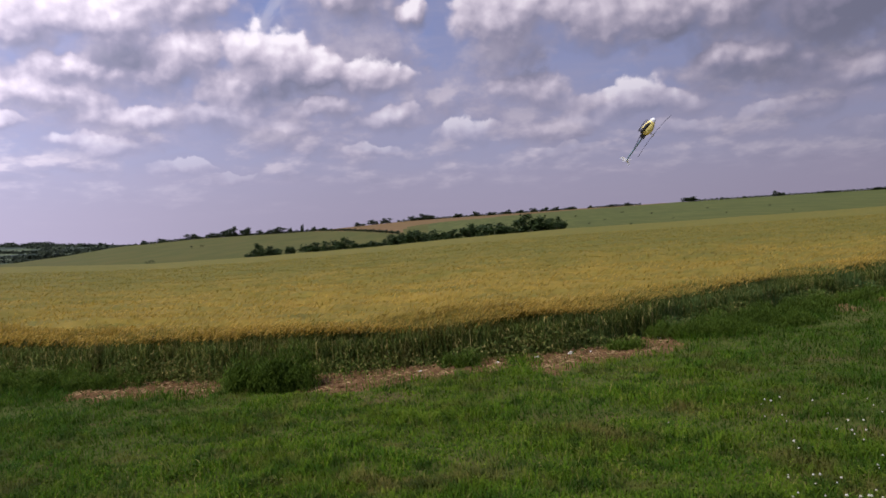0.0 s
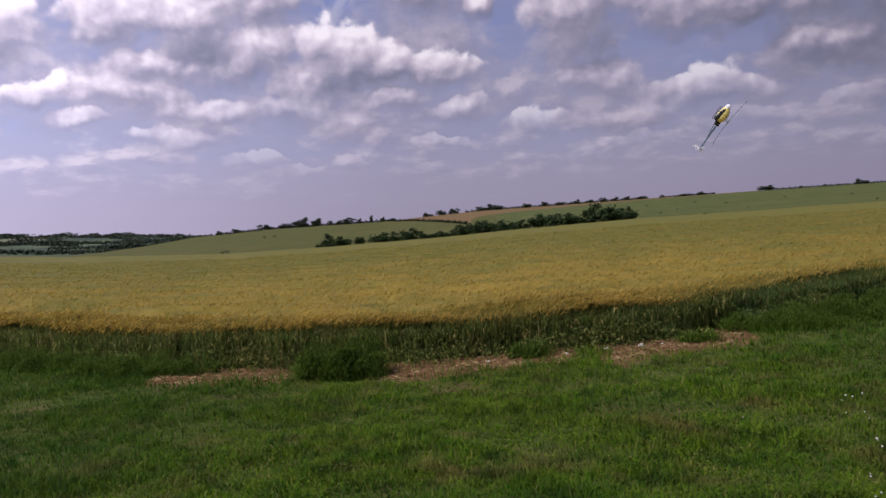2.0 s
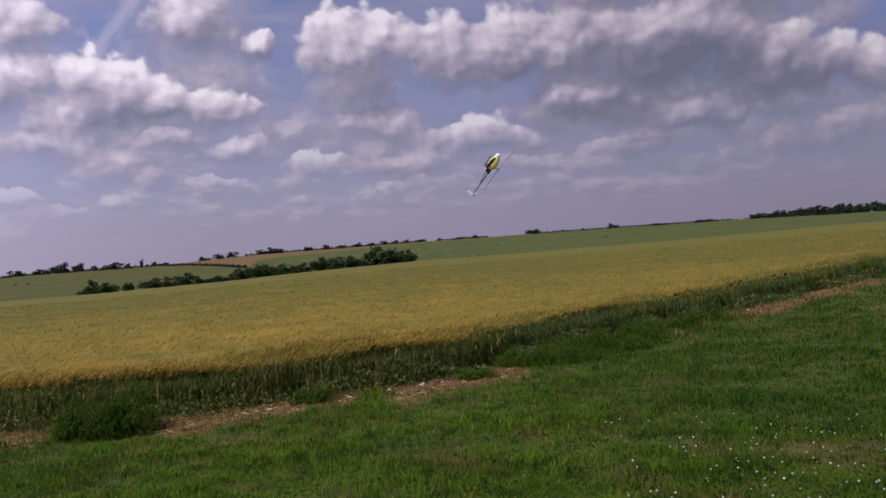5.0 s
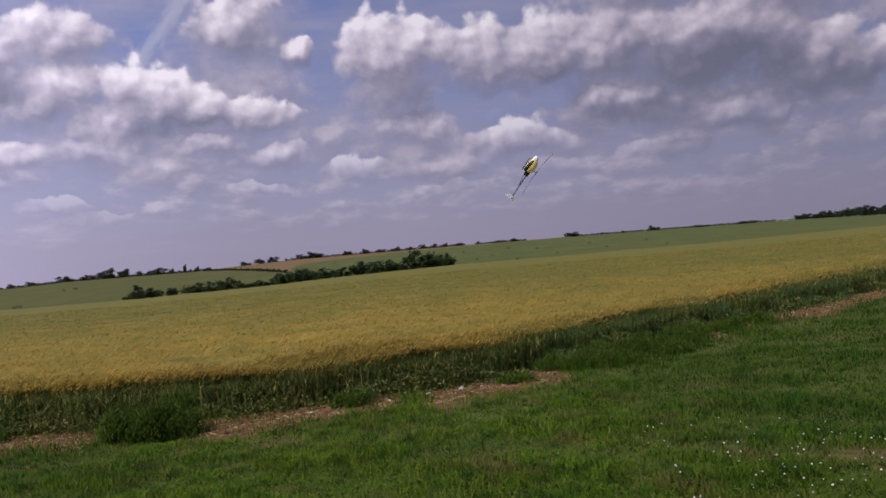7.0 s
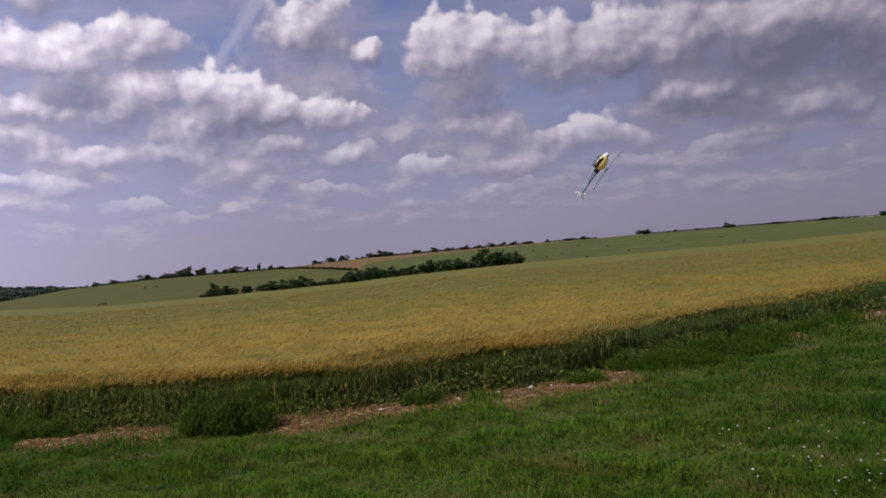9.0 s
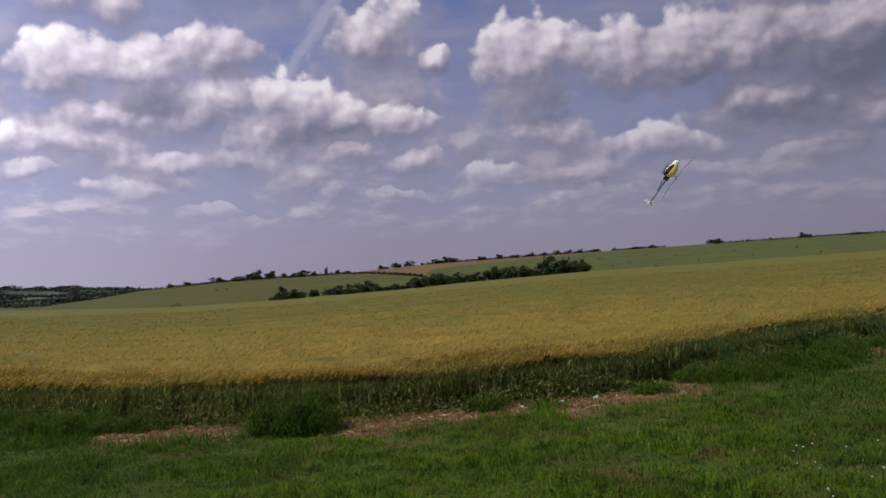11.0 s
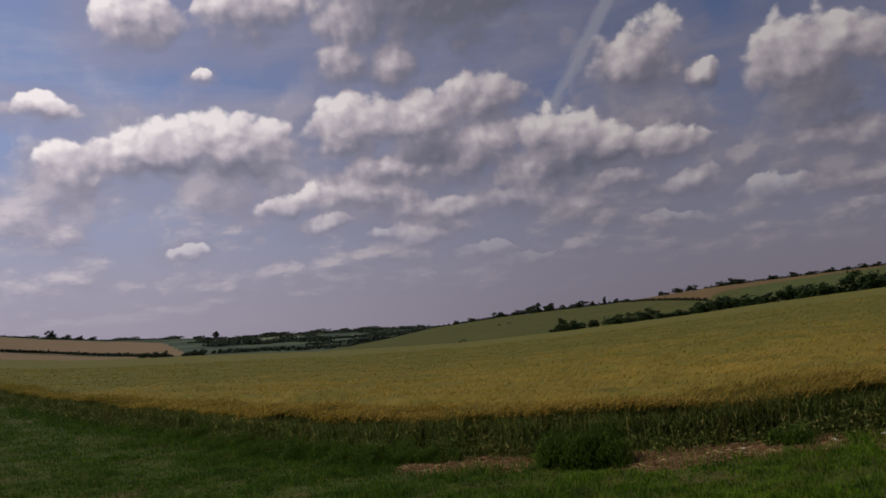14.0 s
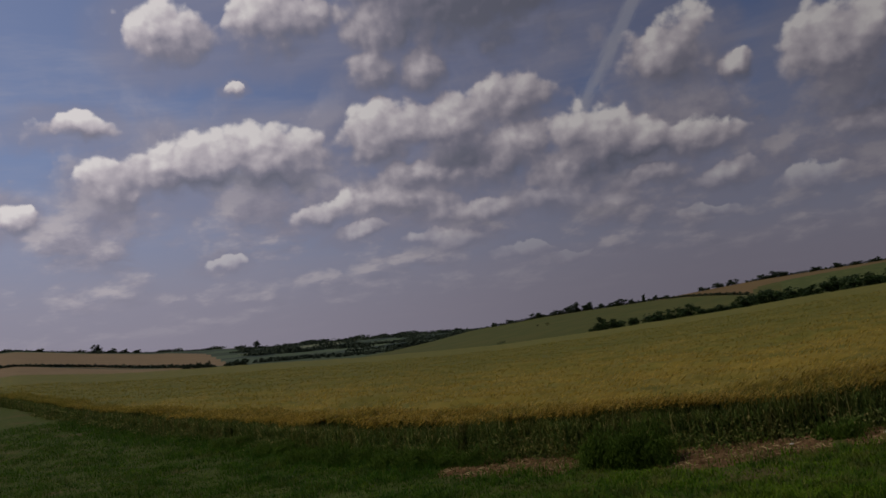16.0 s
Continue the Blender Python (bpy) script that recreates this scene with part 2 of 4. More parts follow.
full = wt.mix(wt.math("MULTIPLY", wt.math("MULTIPLY", band, 0.45), wt.math("SUBTRACT", 1.0, cover)), full, (5.6, 5.4, 6.4))
# the sky is brighter round towards the sun
toward = wt.math("COSINE", wt.math("SUBTRACT", wt.math("MULTIPLY", az, 0.0174533), radians(-110.0)))
glow = wt.math("MULTIPLY", wt.remap(toward, -0.35, 0.6, 1.0, 2.0), wt.remap(toward, -0.3, -0.92, 1.0, 0.76))
full = wt.mix(1.0, full, glow, "MULTIPLY")
back = wt.add("ShaderNodeBackground")
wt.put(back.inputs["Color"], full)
back.inputs["Strength"].default_value = 0.1
wt.put(wt.add("ShaderNodeOutputWorld").inputs[0], back.outputs[0])

sun_data = bpy.data.lights.new("sun", "SUN")
sun_data.energy, sun_data.angle, sun_data.color = 3.5, radians(0.5), (1.0, 0.95, 0.86)
a, e = radians(SUN_AZ), radians(SUN_EL)
sun = new("sun", sun_data)
sun.matrix_world = look((math.sin(a) * math.cos(e) * 60, math.cos(a) * math.cos(e) * 60, math.sin(e) * 60), (0, 0, 0))


# ---- materials ----
def material(name, build, rough=0.8, spec=0.25, translucent=0.0):
    """build(tree) gives a colour, or a colour and a height for the relief."""
    m = bpy.data.materials.new(name)
    m.use_nodes = True
    t = Tree(m.node_tree)
    bsdf = t.n["Principled BSDF"]
    got = build(t)
    colour, height = got if isinstance(got, tuple) else (got, None)
    t.put(bsdf.inputs["Base Color"], colour)
    bsdf.inputs["Roughness"].default_value = rough
    bsdf.inputs["Specular IOR Level"].default_value = spec
    if height is not None:
        bump = t.add("ShaderNodeBump")
        bump.inputs["Strength"].default_value, bump.inputs["Distance"].default_value = 0.6, 0.05
        t.put(bump.inputs["Height"], height)
        t.put(bsdf.inputs["Normal"], bump.outputs[0])
    if translucent:
        tr = t.add("ShaderNodeBsdfTranslucent")
        t.put(tr.inputs["Color"], colour)
        mixer = t.add("ShaderNodeMixShader")
        mixer.inputs[0].default_value = translucent
        t.put(mixer.inputs[1], bsdf.outputs[0])
        t.put(mixer.inputs[2], tr.outputs[0])
        t.put(t.n["Material Output"].inputs[0], mixer.outputs[0])
    return m


def spot(t):
    return t.add("ShaderNodeNewGeometry").outputs["Position"]


def island(t):
    return t.add("ShaderNodeNewGeometry").outputs["Random Per Island"]


def plain(name, colour, rough=0.5, spec=0.4, vary=0.12, scale=6.0, metal=0.0):
    def build(t):
        n = t.noise(t.add("ShaderNodeTexCoord").outputs["Object"], scale, 5.0, 0.6)
        lo, hi = tuple(c * (1 - vary) for c in colour), tuple(min(1.0, c * (1 + vary)) for c in colour)
        return t.ramp(n, (0.3, lo), (0.7, hi))
    m = material(name, build, rough, spec)
    m.node_tree.nodes["Principled BSDF"].inputs["Metallic"].default_value = metal
    return m


def verge_colour(t):
    p = spot(t)
    fine = t.noise(p, 9.0, 6.0, 0.65)
    col = t.ramp(fine, (0.25, (0.035, 0.042, 0.010)), (0.55, (0.075, 0.090, 0.016)), (0.8, (0.15, 0.125, 0.042)))
    dry = t.remap(t.noise(p, 0.8, 4.0, 0.6), 0.53, 0.68)
    return t.mix(t.math("MULTIPLY", dry, 0.7), col, (0.13, 0.085, 0.038)), fine


def blade_colour(t):
    p = spot(t)
    col = t.ramp(island(t), (0.0, (0.028, 0.072, 0.004)), (0.45, (0.078, 0.168, 0.005)), (0.80, (0.138, 0.228, 0.008)),
                 (0.94, (0.20, 0.225, 0.028)), (1.0, (0.34, 0.28, 0.09)))
    patch = t.remap(t.noise(p, 0.9, 5.0, 0.65), 0.42, 0.62)
    col = t.mix(t.math("MULTIPLY", patch, 0.5), col, (0.120, 0.175, 0.010))
    worn = t.remap(t.noise(t.vec("ADD", p, (5.0, 17.0, 0.0)), 1.4, 5.0, 0.65), 0.52, 0.64)
    col = t.mix(t.math("MULTIPLY", worn, 0.7), col, (0.19, 0.135, 0.045))
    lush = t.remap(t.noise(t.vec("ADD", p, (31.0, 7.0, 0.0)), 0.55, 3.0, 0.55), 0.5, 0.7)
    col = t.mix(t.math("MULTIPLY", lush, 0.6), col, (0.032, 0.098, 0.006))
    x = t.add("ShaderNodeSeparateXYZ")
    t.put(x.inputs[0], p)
    # darker to both sides: lusher growth, plus lens edge falloff put into the colour
    lush_falloff = t.math("ADD", x.outputs[0], t.math("MULTIPLY", t.math("SUBTRACT", t.noise(p, 0.6, 4.0, 0.6), 0.5), 5.0))
    lush_falloff = t.math("MAXIMUM", t.remap(lush_falloff, -1.2, -4.0), t.remap(lush_falloff, 2.2, 4.6))
    col = t.mix(t.math("MULTIPLY", lush_falloff, 0.62), col, (0.028, 0.078, 0.006))
    # clumps of darker and fresher blades a hand across
    clump = t.noise(t.vec("ADD", p, (11.0, 3.0, 0.0)), 4.5, 3.0, 0.6)
    col = t.mix(t.remap(clump, 0.54, 0.36, 0.0, 0.75), col, (0.020, 0.052, 0.005))
    return t.mix(t.remap(clump, 0.56, 0.72, 0.0, 0.6), col, (0.16, 0.225, 0.016))


def soil_colour(t):
    p = spot(t)
    n = t.noise(p, 14.0, 7.0, 0.65)
    col = t.ramp(n, (0.25, (0.060, 0.030, 0.012)), (0.55, (0.155, 0.085, 0.036)), (0.8, (0.28, 0.172, 0.080)))
    straw = t.remap(t.noise(t.vec("MULTIPLY", p, (1.0, 3.0, 1.0)), 22.0, 3.0, 0.6), 0.62, 0.7)
    return t.mix(straw, col, (0.42, 0.30, 0.15)), n


def ripe(t, p):
    """0 in the greener inside of the field, 1 along its ripe headland."""
    x = t.add("ShaderNodeSeparateXYZ")
    t.put(x.inputs[0], p)
    r = t.vec("LENGTH", p)
    far = t.remap(r, 12.0, 40.0, 0.85, 0.12, False)
    patch = t.noise(t.vec("MULTIPLY", p, (0.6, 0.8, 1.0)), 0.8, 6.0, 0.7)
    return t.math("MULTIPLY_ADD", t.math("SUBTRACT", patch, 0.5), 2.6, far, clamp=True)


def canopy_colour(t):
    p = spot(t)
    gold = t.mix(t.noise(p, 2.2, 6.0, 0.7), (0.14, 0.110, 0.014), (0.37, 0.242, 0.036))
    green = t.mix(t.noise(p, 1.1, 6.0, 0.7), (0.078, 0.086, 0.011), (0.18, 0.152, 0.024))
    n = t.noise(t.vec("MULTIPLY", p, (0.4, 1.0, 1.0)), 1.3, 6.0, 0.7)
    col = t.mix(ripe(t, p), green, gold)
    dark = t.remap(n, 0.52, 0.34, 0.0, 0.65)
    return t.mix(dark, col, (0.10, 0.11, 0.02)), n


def ear_colour(t):
    p = spot(t)
    gold = t.ramp(island(t), (0.0, (0.21, 0.15, 0.022)), (0.5, (0.36, 0.236, 0.038)), (1.0, (0.54, 0.365, 0.08)))
    green = t.ramp(island(t), (0.0, (0.11, 0.105, 0.016)), (0.6, (0.19, 0.162, 0.030)), (1.0, (0.28, 0.225, 0.050)))
    return t.mix(ripe(t, p), green, gold)


def stem_colour(t):
    col = t.ramp(island(t), (0.0, (0.046, 0.070, 0.012)), (0.45, (0.090, 0.125, 0.022)), (0.8, (0.17, 0.19, 0.040)),
                 (0.92, (0.30, 0.27, 0.08)), (1.0, (0.44, 0.35, 0.12)))
    p = spot(t)
    x = t.add("ShaderNodeSeparateXYZ")
    t.put(x.inputs[0], p)
    # the young growth round the east bend is a bluer green
    young = t.math("MULTIPLY", t.remap(t.noise(p, 1.3, 4.0, 0.6), 0.38, 0.64), t.remap(x.outputs[0], 0.0, 5.0, 0.1, 0.6))
    col = t.mix(young, col, (0.075, 0.14, 0.045))
    dry = t.math("MULTIPLY", t.remap(t.noise(t.vec("ADD", p, (3.0, 8.0, 0.0)), 1.9, 4.0, 0.6), 0.5, 0.66), t.remap(x.outputs[0], 3.0, -1.0))
    return t.mix(t.math("MULTIPLY", dry, 0.5), col, (0.15, 0.115, 0.035))


def pasture_colour(t):
    p = spot(t)
    n = t.noise(p, 0.02, 6.0, 0.6)
    fine = t.noise(t.vec("MULTIPLY", p, (1.0, 0.25, 1.0)), 0.12, 6.0, 0.65)
    col = t.mix(n, (0.062, 0.066, 0.016), (0.125, 0.112, 0.028))
    return t.mix(t.remap(fine, 0.4, 0.7), col, (0.070, 0.080, 0.018))


def meadow_colour(t):
    p = spot(t)
    n = t.noise(p, 0.03, 5.0, 0.6)
    lines = t.noise(t.vec("MULTIPLY", p, (0.25, 0.02, 1.0)), 0.9, 3.0, 0.6)
    col = t.mix(n, (0.055, 0.070, 0.018), (0.098, 0.108, 0.027))
    return t.mix(t.math("MULTIPLY", t.remap(lines, 0.45, 0.65), 0.5), col, (0.125, 0.13, 0.035))


def fallow_colour(t):
    p = spot(t)
    n = t.noise(p, 0.05, 6.0, 0.65)
    return t.mix(n, (0.12, 0.075, 0.030), (0.21, 0.135, 0.056))


def stubble_colour(t):
    p = spot(t)
    n = t.noise(p, 0.02, 6.0, 0.6)
    return t.mix(n, (0.18, 0.118, 0.058), (0.29, 0.20, 0.105))


def country_colour(t):
    """Far patchwork of fields and woods."""
    p = t.vec("MULTIPLY", spot(t), (1.0, 0.35, 0.0))
    v = t.add("ShaderNodeTexVoronoi")
    t.put(v.inputs["Vector"], p)
    v.inputs["Scale"].default_value = 0.006
    pick = t.add("ShaderNodeSeparateColor")
    t.put(pick.inputs[0], v.outputs["Color"])
    col = t.ramp(pick.outputs[0], (0.0, (0.05, 0.065, 0.042)), (0.45, (0.08, 0.10, 0.055)), (0.75, (0.12, 0.145, 0.075)),
                 (1.0, (0.24, 0.22, 0.13)))
    wood = t.remap(t.noise(p, 0.008, 6.0, 0.65), 0.50, 0.58)
    return t.mix(wood, col, (0.040, 0.054, 0.040))


def leaf_colour(lo, hi):
    def build(t):
        n = t.noise(spot(t), 0.6, 4.0, 0.6)
        c = t.mix(island(t), lo, hi)
        return t.mix(t.remap(n, 0.35, 0.65, 0.0, 0.5), c, tuple(0.55 * x for x in lo))
    return build


def bark_colour(t):
    n = t.noise(t.vec("MULTIPLY", spot(t), (6.0, 6.0, 1.0)), 2.0, 6.0, 0.65)
    return t.mix(n, (0.05, 0.038, 0.026), (0.16, 0.125, 0.09)), n


def stone_colour(t):
    n = t.noise(t.add("ShaderNodeTexCoord").outputs["Object"], 20.0, 6.0, 0.6)
    return t.mix(n, (0.38, 0.33, 0.27), (0.75, 0.70, 0.62)), n


def clover_colour(t):
    n = t.add("ShaderNodeObjectInfo").outputs["Random"]
    return t.mix(n, (0.34, 0.31, 0.22), (0.62, 0.58, 0.46))


M_VERGE = material("verge_turf", verge_colour, 0.95, 0.1)
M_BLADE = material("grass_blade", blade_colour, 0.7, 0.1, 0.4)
M_SOIL = material("dry_soil", soil_colour, 0.95, 0.1)
M_CANOPY = material("barley_canopy", canopy_colour, 0.8, 0.15)
M_EAR = material("barley_ear", ear_colour, 0.7, 0.15, 0.5)
M_STEM = material("barley_stem", stem_colour, 0.7, 0.12, 0.38)
M_PASTURE = material("pasture", pasture_colour, 0.9, 0.1)
M_MEADOW = material("hill_meadow", meadow_colour, 0.9, 0.1)
M_FALLOW = material("fallow_field", fallow_colour, 0.95, 0.1)
M_STUBBLE = material("stubble_field", stubble_colour, 0.95, 0.1)
M_COUNTRY = material("far_country", country_colour, 0.95, 0.1)
M_LEAF = material("tree_leaf", leaf_colour((0.020, 0.036, 0.010), (0.055, 0.085, 0.022)), 0.7, 0.2, 0.15)
M_LEAF_FAR = material("far_leaf", leaf_colour((0.022, 0.033, 0.016), (0.050, 0.066, 0.028)), 0.8, 0.15)
# leaves across the valley: distance haze put into a paler, greyer colour
M_LEAF_HAZED = material("hazed_leaf", leaf_colour((0.048, 0.060, 0.040), (0.08, 0.095, 0.056)), 0.9, 0.05)
M_WEED = material("weed_leaf", leaf_colour((0.052, 0.094, 0.010), (0.120, 0.178, 0.020)), 0.7, 0.1, 0.42)
M_BARK = material("bark", bark_colour, 0.9, 0.2)
M_STONE = material("flint", stone_colour, 0.7, 0.3)
M_CLOVER = material("clover_head", clover_colour, 0.8, 0.2)


# ---- mesh helpers ----
def mesh_np(name, verts, quads=None, tris=None, mat=None):
    me = bpy.data.meshes.new(name)
    verts = np.asarray(verts, dtype=np.float32)
    q = np.zeros((0, 4), np.int32) if quads is None else np.asarray(quads, np.int32)
    r = np.zeros((0, 3), np.int32) if tris is None else np.asarray(tris, np.int32)
    me.vertices.add(len(verts))
    me.vertices.foreach_set("co", verts.ravel())
    me.loops.add(q.size + r.size)
    me.loops.foreach_set("vertex_index", np.concatenate([q.ravel(), r.ravel()]))
    me.polygons.add(len(q) + len(r))
    starts = np.concatenate([np.arange(len(q)) * 4, q.size + np.arange(len(r)) * 3]).astype(np.int32)
    me.polygons.foreach_set("loop_start", starts)
    me.update(calc_edges=True)
    if mat:
        me.materials.append(mat)
    return me


def part(name, bm, mat, parent, label=""):
    me = bpy.data.meshes.new(name)
    bm.to_mesh(me)
    bm.free()
    me.materials.append(mat)
    ob = new(name, me)
    ob.parent = parent
    return tagged(ob, label)


def part_me(name, me, parent, label="", kind=""):
    ob = new(name, me)
    ob.parent = parent
    return tagged(ob, label, kind=kind)


rng = np.random.default_rng(7)

# ---- plan of the land: distances in metres, angles in degrees ----
CROP = 0.63                                   # height of the barley
FIELD_END, HILL_TOP, FAR_TOP = 140.0, 620.0, 2600.0
AZ1 = [-180, -75, -52, -46, -42, -36, -30, -24, -20, -13, -4, 0, 8.6, 16, 20, 27, 37, 60, 180]
EL1 = [0.6, 1.2, 1.5, 0.75, 0.45, 0.05, -0.42, -0.72, -0.88, -0.85, -0.62, -0.42, -0.14, -0.07, 0.0, 0.1, 0.36, 0.6, 0.6]
AZ2 = [-180, -75, -52, -31, -28, -25, -22, -17, -13.7, -9, -5, -2, 0, 10, 17, 24, 32, 37, 60, 180]
EL2 = [0.9, 0.2, 0.0, -0.5, -0.32, -0.05, 0.33, 0.60, 0.64, 0.68, 0.90, 1.04, 1.07, 1.18, 1.2, 1.2, 1.15, 1.02, 0.9, 0.9]
AZ3 = [-180, -75, -52, -48, -44, -40, -36, -31, -26, -22, -17, -9, 10, 60, 180]
EL3 = [1.0, 3.0, 3.0, 2.35, 1.8, 1.5, 1.2, 0.98, 0.75, 0.45, 0.3, 0.2, 0.3, 0.6, 1.0]
EDGE_X = [-120, -60, -38, -25.1, -18.7, -13, -7.6, -4.8, -2.8, -1.4, 0, 1, 2.2, 3.7, 5.6, 9.2, 13.5, 30, 80, 200]
EDGE_Y = [75, 41, 29, 21.5, 18.2, 15.1, 11.8, 10.5, 10.15, 10.1, 10.3, 10.6, 11.2, 12.4, 13.7, 16.0, 18.8, 29.5, 62, 140]


def tan(deg):
    return np.tan(np.radians(deg))


def inside_crop(x, y):
    """Metres into the barley from its edge, negative on the verge."""
    slope = (np.interp(x + 0.2, EDGE_X, EDGE_Y) - np.interp(x - 0.2, EDGE_X, EDGE_Y)) / 0.4
    return (y - np.interp(x, EDGE_X, EDGE_Y)) / np.sqrt(1 + slope * slope)


def polar_z(az, r):
    """Height of the land at an azimuth and a distance."""
    az, r = np.broadcast_arrays(np.asarray(az, float), np.asarray(r, float))
    e1, e2, e3 = np.interp(az, AZ1, EL1), np.interp(az, AZ2, EL2), np.interp(az, AZ3, EL3)
    z1 = EYE + FIELD_END * tan(e1) - CROP
    low = np.minimum(e1, e2)
    knots = [
        (0.0, 0 * e1), (13.0, 0 * e1), (FIELD_END, z1), (175.0, EYE + 175 * tan(e1 - 0.12)),
        (240.0, EYE + 240 * tan(low - 0.75)), (HILL_TOP, EYE + HILL_TOP * tan(e2)),
        (700.0, EYE + 700 * tan(e2 - 0.06)), (1000.0, EYE + 1000 * tan(np.minimum(e2, e1) - 0.4)),
        (1200.0, EYE + 1200 * tan(np.minimum(e1, e3) - 0.35)), (FAR_TOP, EYE + FAR_TOP * tan(e3)),
        (4950.0, EYE + 4950 * tan(e3 - 0.35)),
    ]
    z = np.zeros_like(r)
    for (ra, za), (rb, zb) in zip(knots[:-1], knots[1:]):
        k = np.clip((r - ra) / (rb - ra), 0, 1)
        z = np.where((r >= ra) & (r <= rb), za + (zb - za) * k, z)
    return z


def land_z(x, y):
    return polar_z(np.degrees(np.arctan2(x, y)), np.hypot(x, y))


def at(az, r):
    return r * math.sin(radians(az)), r * math.cos(radians(az))


def lumps(x, y, s):
    """Cheap smooth noise, -1 to 1."""
    return (np.sin(x * s + 1.7 * np.sin(y * s * 0.63)) + np.sin(y * s * 1.21 + 1.3 * np.sin(x * s * 0.77 + 2.0))) * 0.5


# ---- ground: one sheet to the horizon ----
def soil_mask(x, y):
    d = inside_crop(x, y)
    wob = 0.22 * lumps(x, y, 2.3) + 0.16 * lumps(x + 9, y, 6.1) + 0.10 * lumps(x, y + 4, 13.0)
    strip = (d > -1.10 + wob) & (d < 0.5)
    gaps = ((x > -4.6) & (x < -2.75)) | ((x > -1.75) & (x < 0.05)) | ((x > 0.2) & (x < 0.75)) | ((x > 1.0) & (x < 3.2)) \
        | ((x > 6.5) & (x < 6.95)) | ((x > 7.6) & (x < 8.0)) | ((x > 8.5) & (x < 16.5))
    return strip & gaps


def build_ground():
    az = np.unique(np.concatenate([np.arange(-180, -60, 4.0), np.arange(-60, 46, 0.3), np.arange(46, 180, 4.0), [180.0]]))
    r = np.concatenate([[0.001, 0.4], np.arange(1.0, 4.0, 0.5), np.arange(4.0, 22.0, 0.14), np.geomspace(22, 140, 50),
                        np.linspace(143, 260, 24)[:-1], np.linspace(260, 720, 70), np.linspace(740, 1200, 14),
                        np.linspace(1220, 2700, 160), np.geomspace(2750, 4950, 12)])
    A, R = np.meshgrid(az, r)
    X, Y = R * np.sin(np.radians(A)), R * np.cos(np.radians(A))
    Z = polar_z(A, R)
    near = np.clip((40 - R) / 20, 0, 1)
    Z = Z + near * (0.02 * lumps(X, Y, 1.1) + 0.010 * lumps(X, Y, 4.3))
    far = np.clip((R - 1200) / 400, 0, 1)
    Z = Z + far * 2.0 * lumps(X, Y, 0.006)
    nr, na = A.shape
    V = np.stack([X, Y, Z], -1).reshape(-1, 3)
    i = np.arange(nr - 1)[:, None] * na + np.arange(na - 1)[None, :]
    quads = np.stack([i, i + na, i + na + 1, i + 1], -1).reshape(-1, 4)[:, ::-1]
    me = mesh_np("ground", V, quads)
    for m in (M_VERGE, M_SOIL, M_PASTURE, M_MEADOW, M_FALLOW, M_STUBBLE, M_COUNTRY):
        me.materials.append(m)
    ca = (A[:-1, :-1] + A[1:, 1:]) / 2
    cr = (R[:-1, :-1] + R[1:, 1:]) / 2
    cx, cy = cr * np.sin(np.radians(ca)), cr * np.cos(np.radians(ca))
    mat = np.zeros(ca.shape, np.int32)
    mat[soil_mask(cx, cy)] = 1
    mat[(inside_crop(cx, cy) > 0.5) & (cr < 150)] = 1
    mat[(cr > 175) & (cr <= 1000)] = 2
    right = np.interp(ca, [-180, 0, 8, 12, 180], [9e3, 9e3, 330, 240, 240])
    mat[(cr > 175) & (cr > right) & (cr <= 1000)] = 3
    mat[(cr > 330) & (cr <= 1000) & (ca > -1) & (ca < 9)] = 3
    brown = np.interp(ca, [-9.2, -9.0, -7.7, -5.0, -3.0, -2.4, 0.0, 5.0, 10.0, 16.0, 17.0], [9e3, 605, 560, 460, 385, 480, 520, 560, 585, 608, 9e3])
    mat[(cr > brown) & (cr <= 700)] = 4
    mat[cr > 1000] = 6
    top = np.interp(ca, [-70, -47, -43, -40.5, -39.0, -38.9, 180], [2480, 2450, 2380, 2150, 1300, 0, 0])
    mat[(cr > 1000) & (cr < top)] = 5
    mat[np.abs(cr - (1330 + (-38 - ca) * 20)) < 14] = np.where(ca < -38.5, 6, mat)[np.abs(cr - (1330 + (-38 - ca) * 20)) < 14]
    me.polygons.foreach_set("material_index", mat.ravel())
    me.polygons.foreach_set("use_smooth", np.ones(mat.size, bool))
    tagged(new("ground", me), "rolling farmland with a grass verge, fields and hills", "ground", kind="structure")


build_ground()


# ---- blades, stalks and leaves as ribbons ----
def ribbons(name, root, height, width, heading, lean, droop, mat, mid=0.55):
    """One mesh of tapering blades: each is a quad and a tip, leaning along its heading and drooping at the end."""
    n = len(root)
    along = np.stack([np.sin(heading), np.cos(heading), np.zeros(n)], 1)
    across = np.stack([np.cos(heading), -np.sin(heading), np.zeros(n)], 1)
    up = np.array([0.0, 0.0, 1.0])
    half = across * (width * 0.5)[:, None]
    m = root + up * (height * mid)[:, None] + along * (lean * mid * 0.7)[:, None]
    tip = root + up * (height * (1 - droop))[:, None] + along * lean[:, None]
    V = np.empty((n, 5, 3), np.float32)
    V[:, 0], V[:, 1], V[:, 2], V[:, 3], V[:, 4] = root - half, root + half, m + half * 0.9, m - half * 0.9, tip
    b = np.arange(n)[:, None] * 5
    return mesh_np(name, V.reshape(-1, 3), b + np.array([[0, 1, 2, 3]]), b + np.array([[3, 2, 4]]), mat)


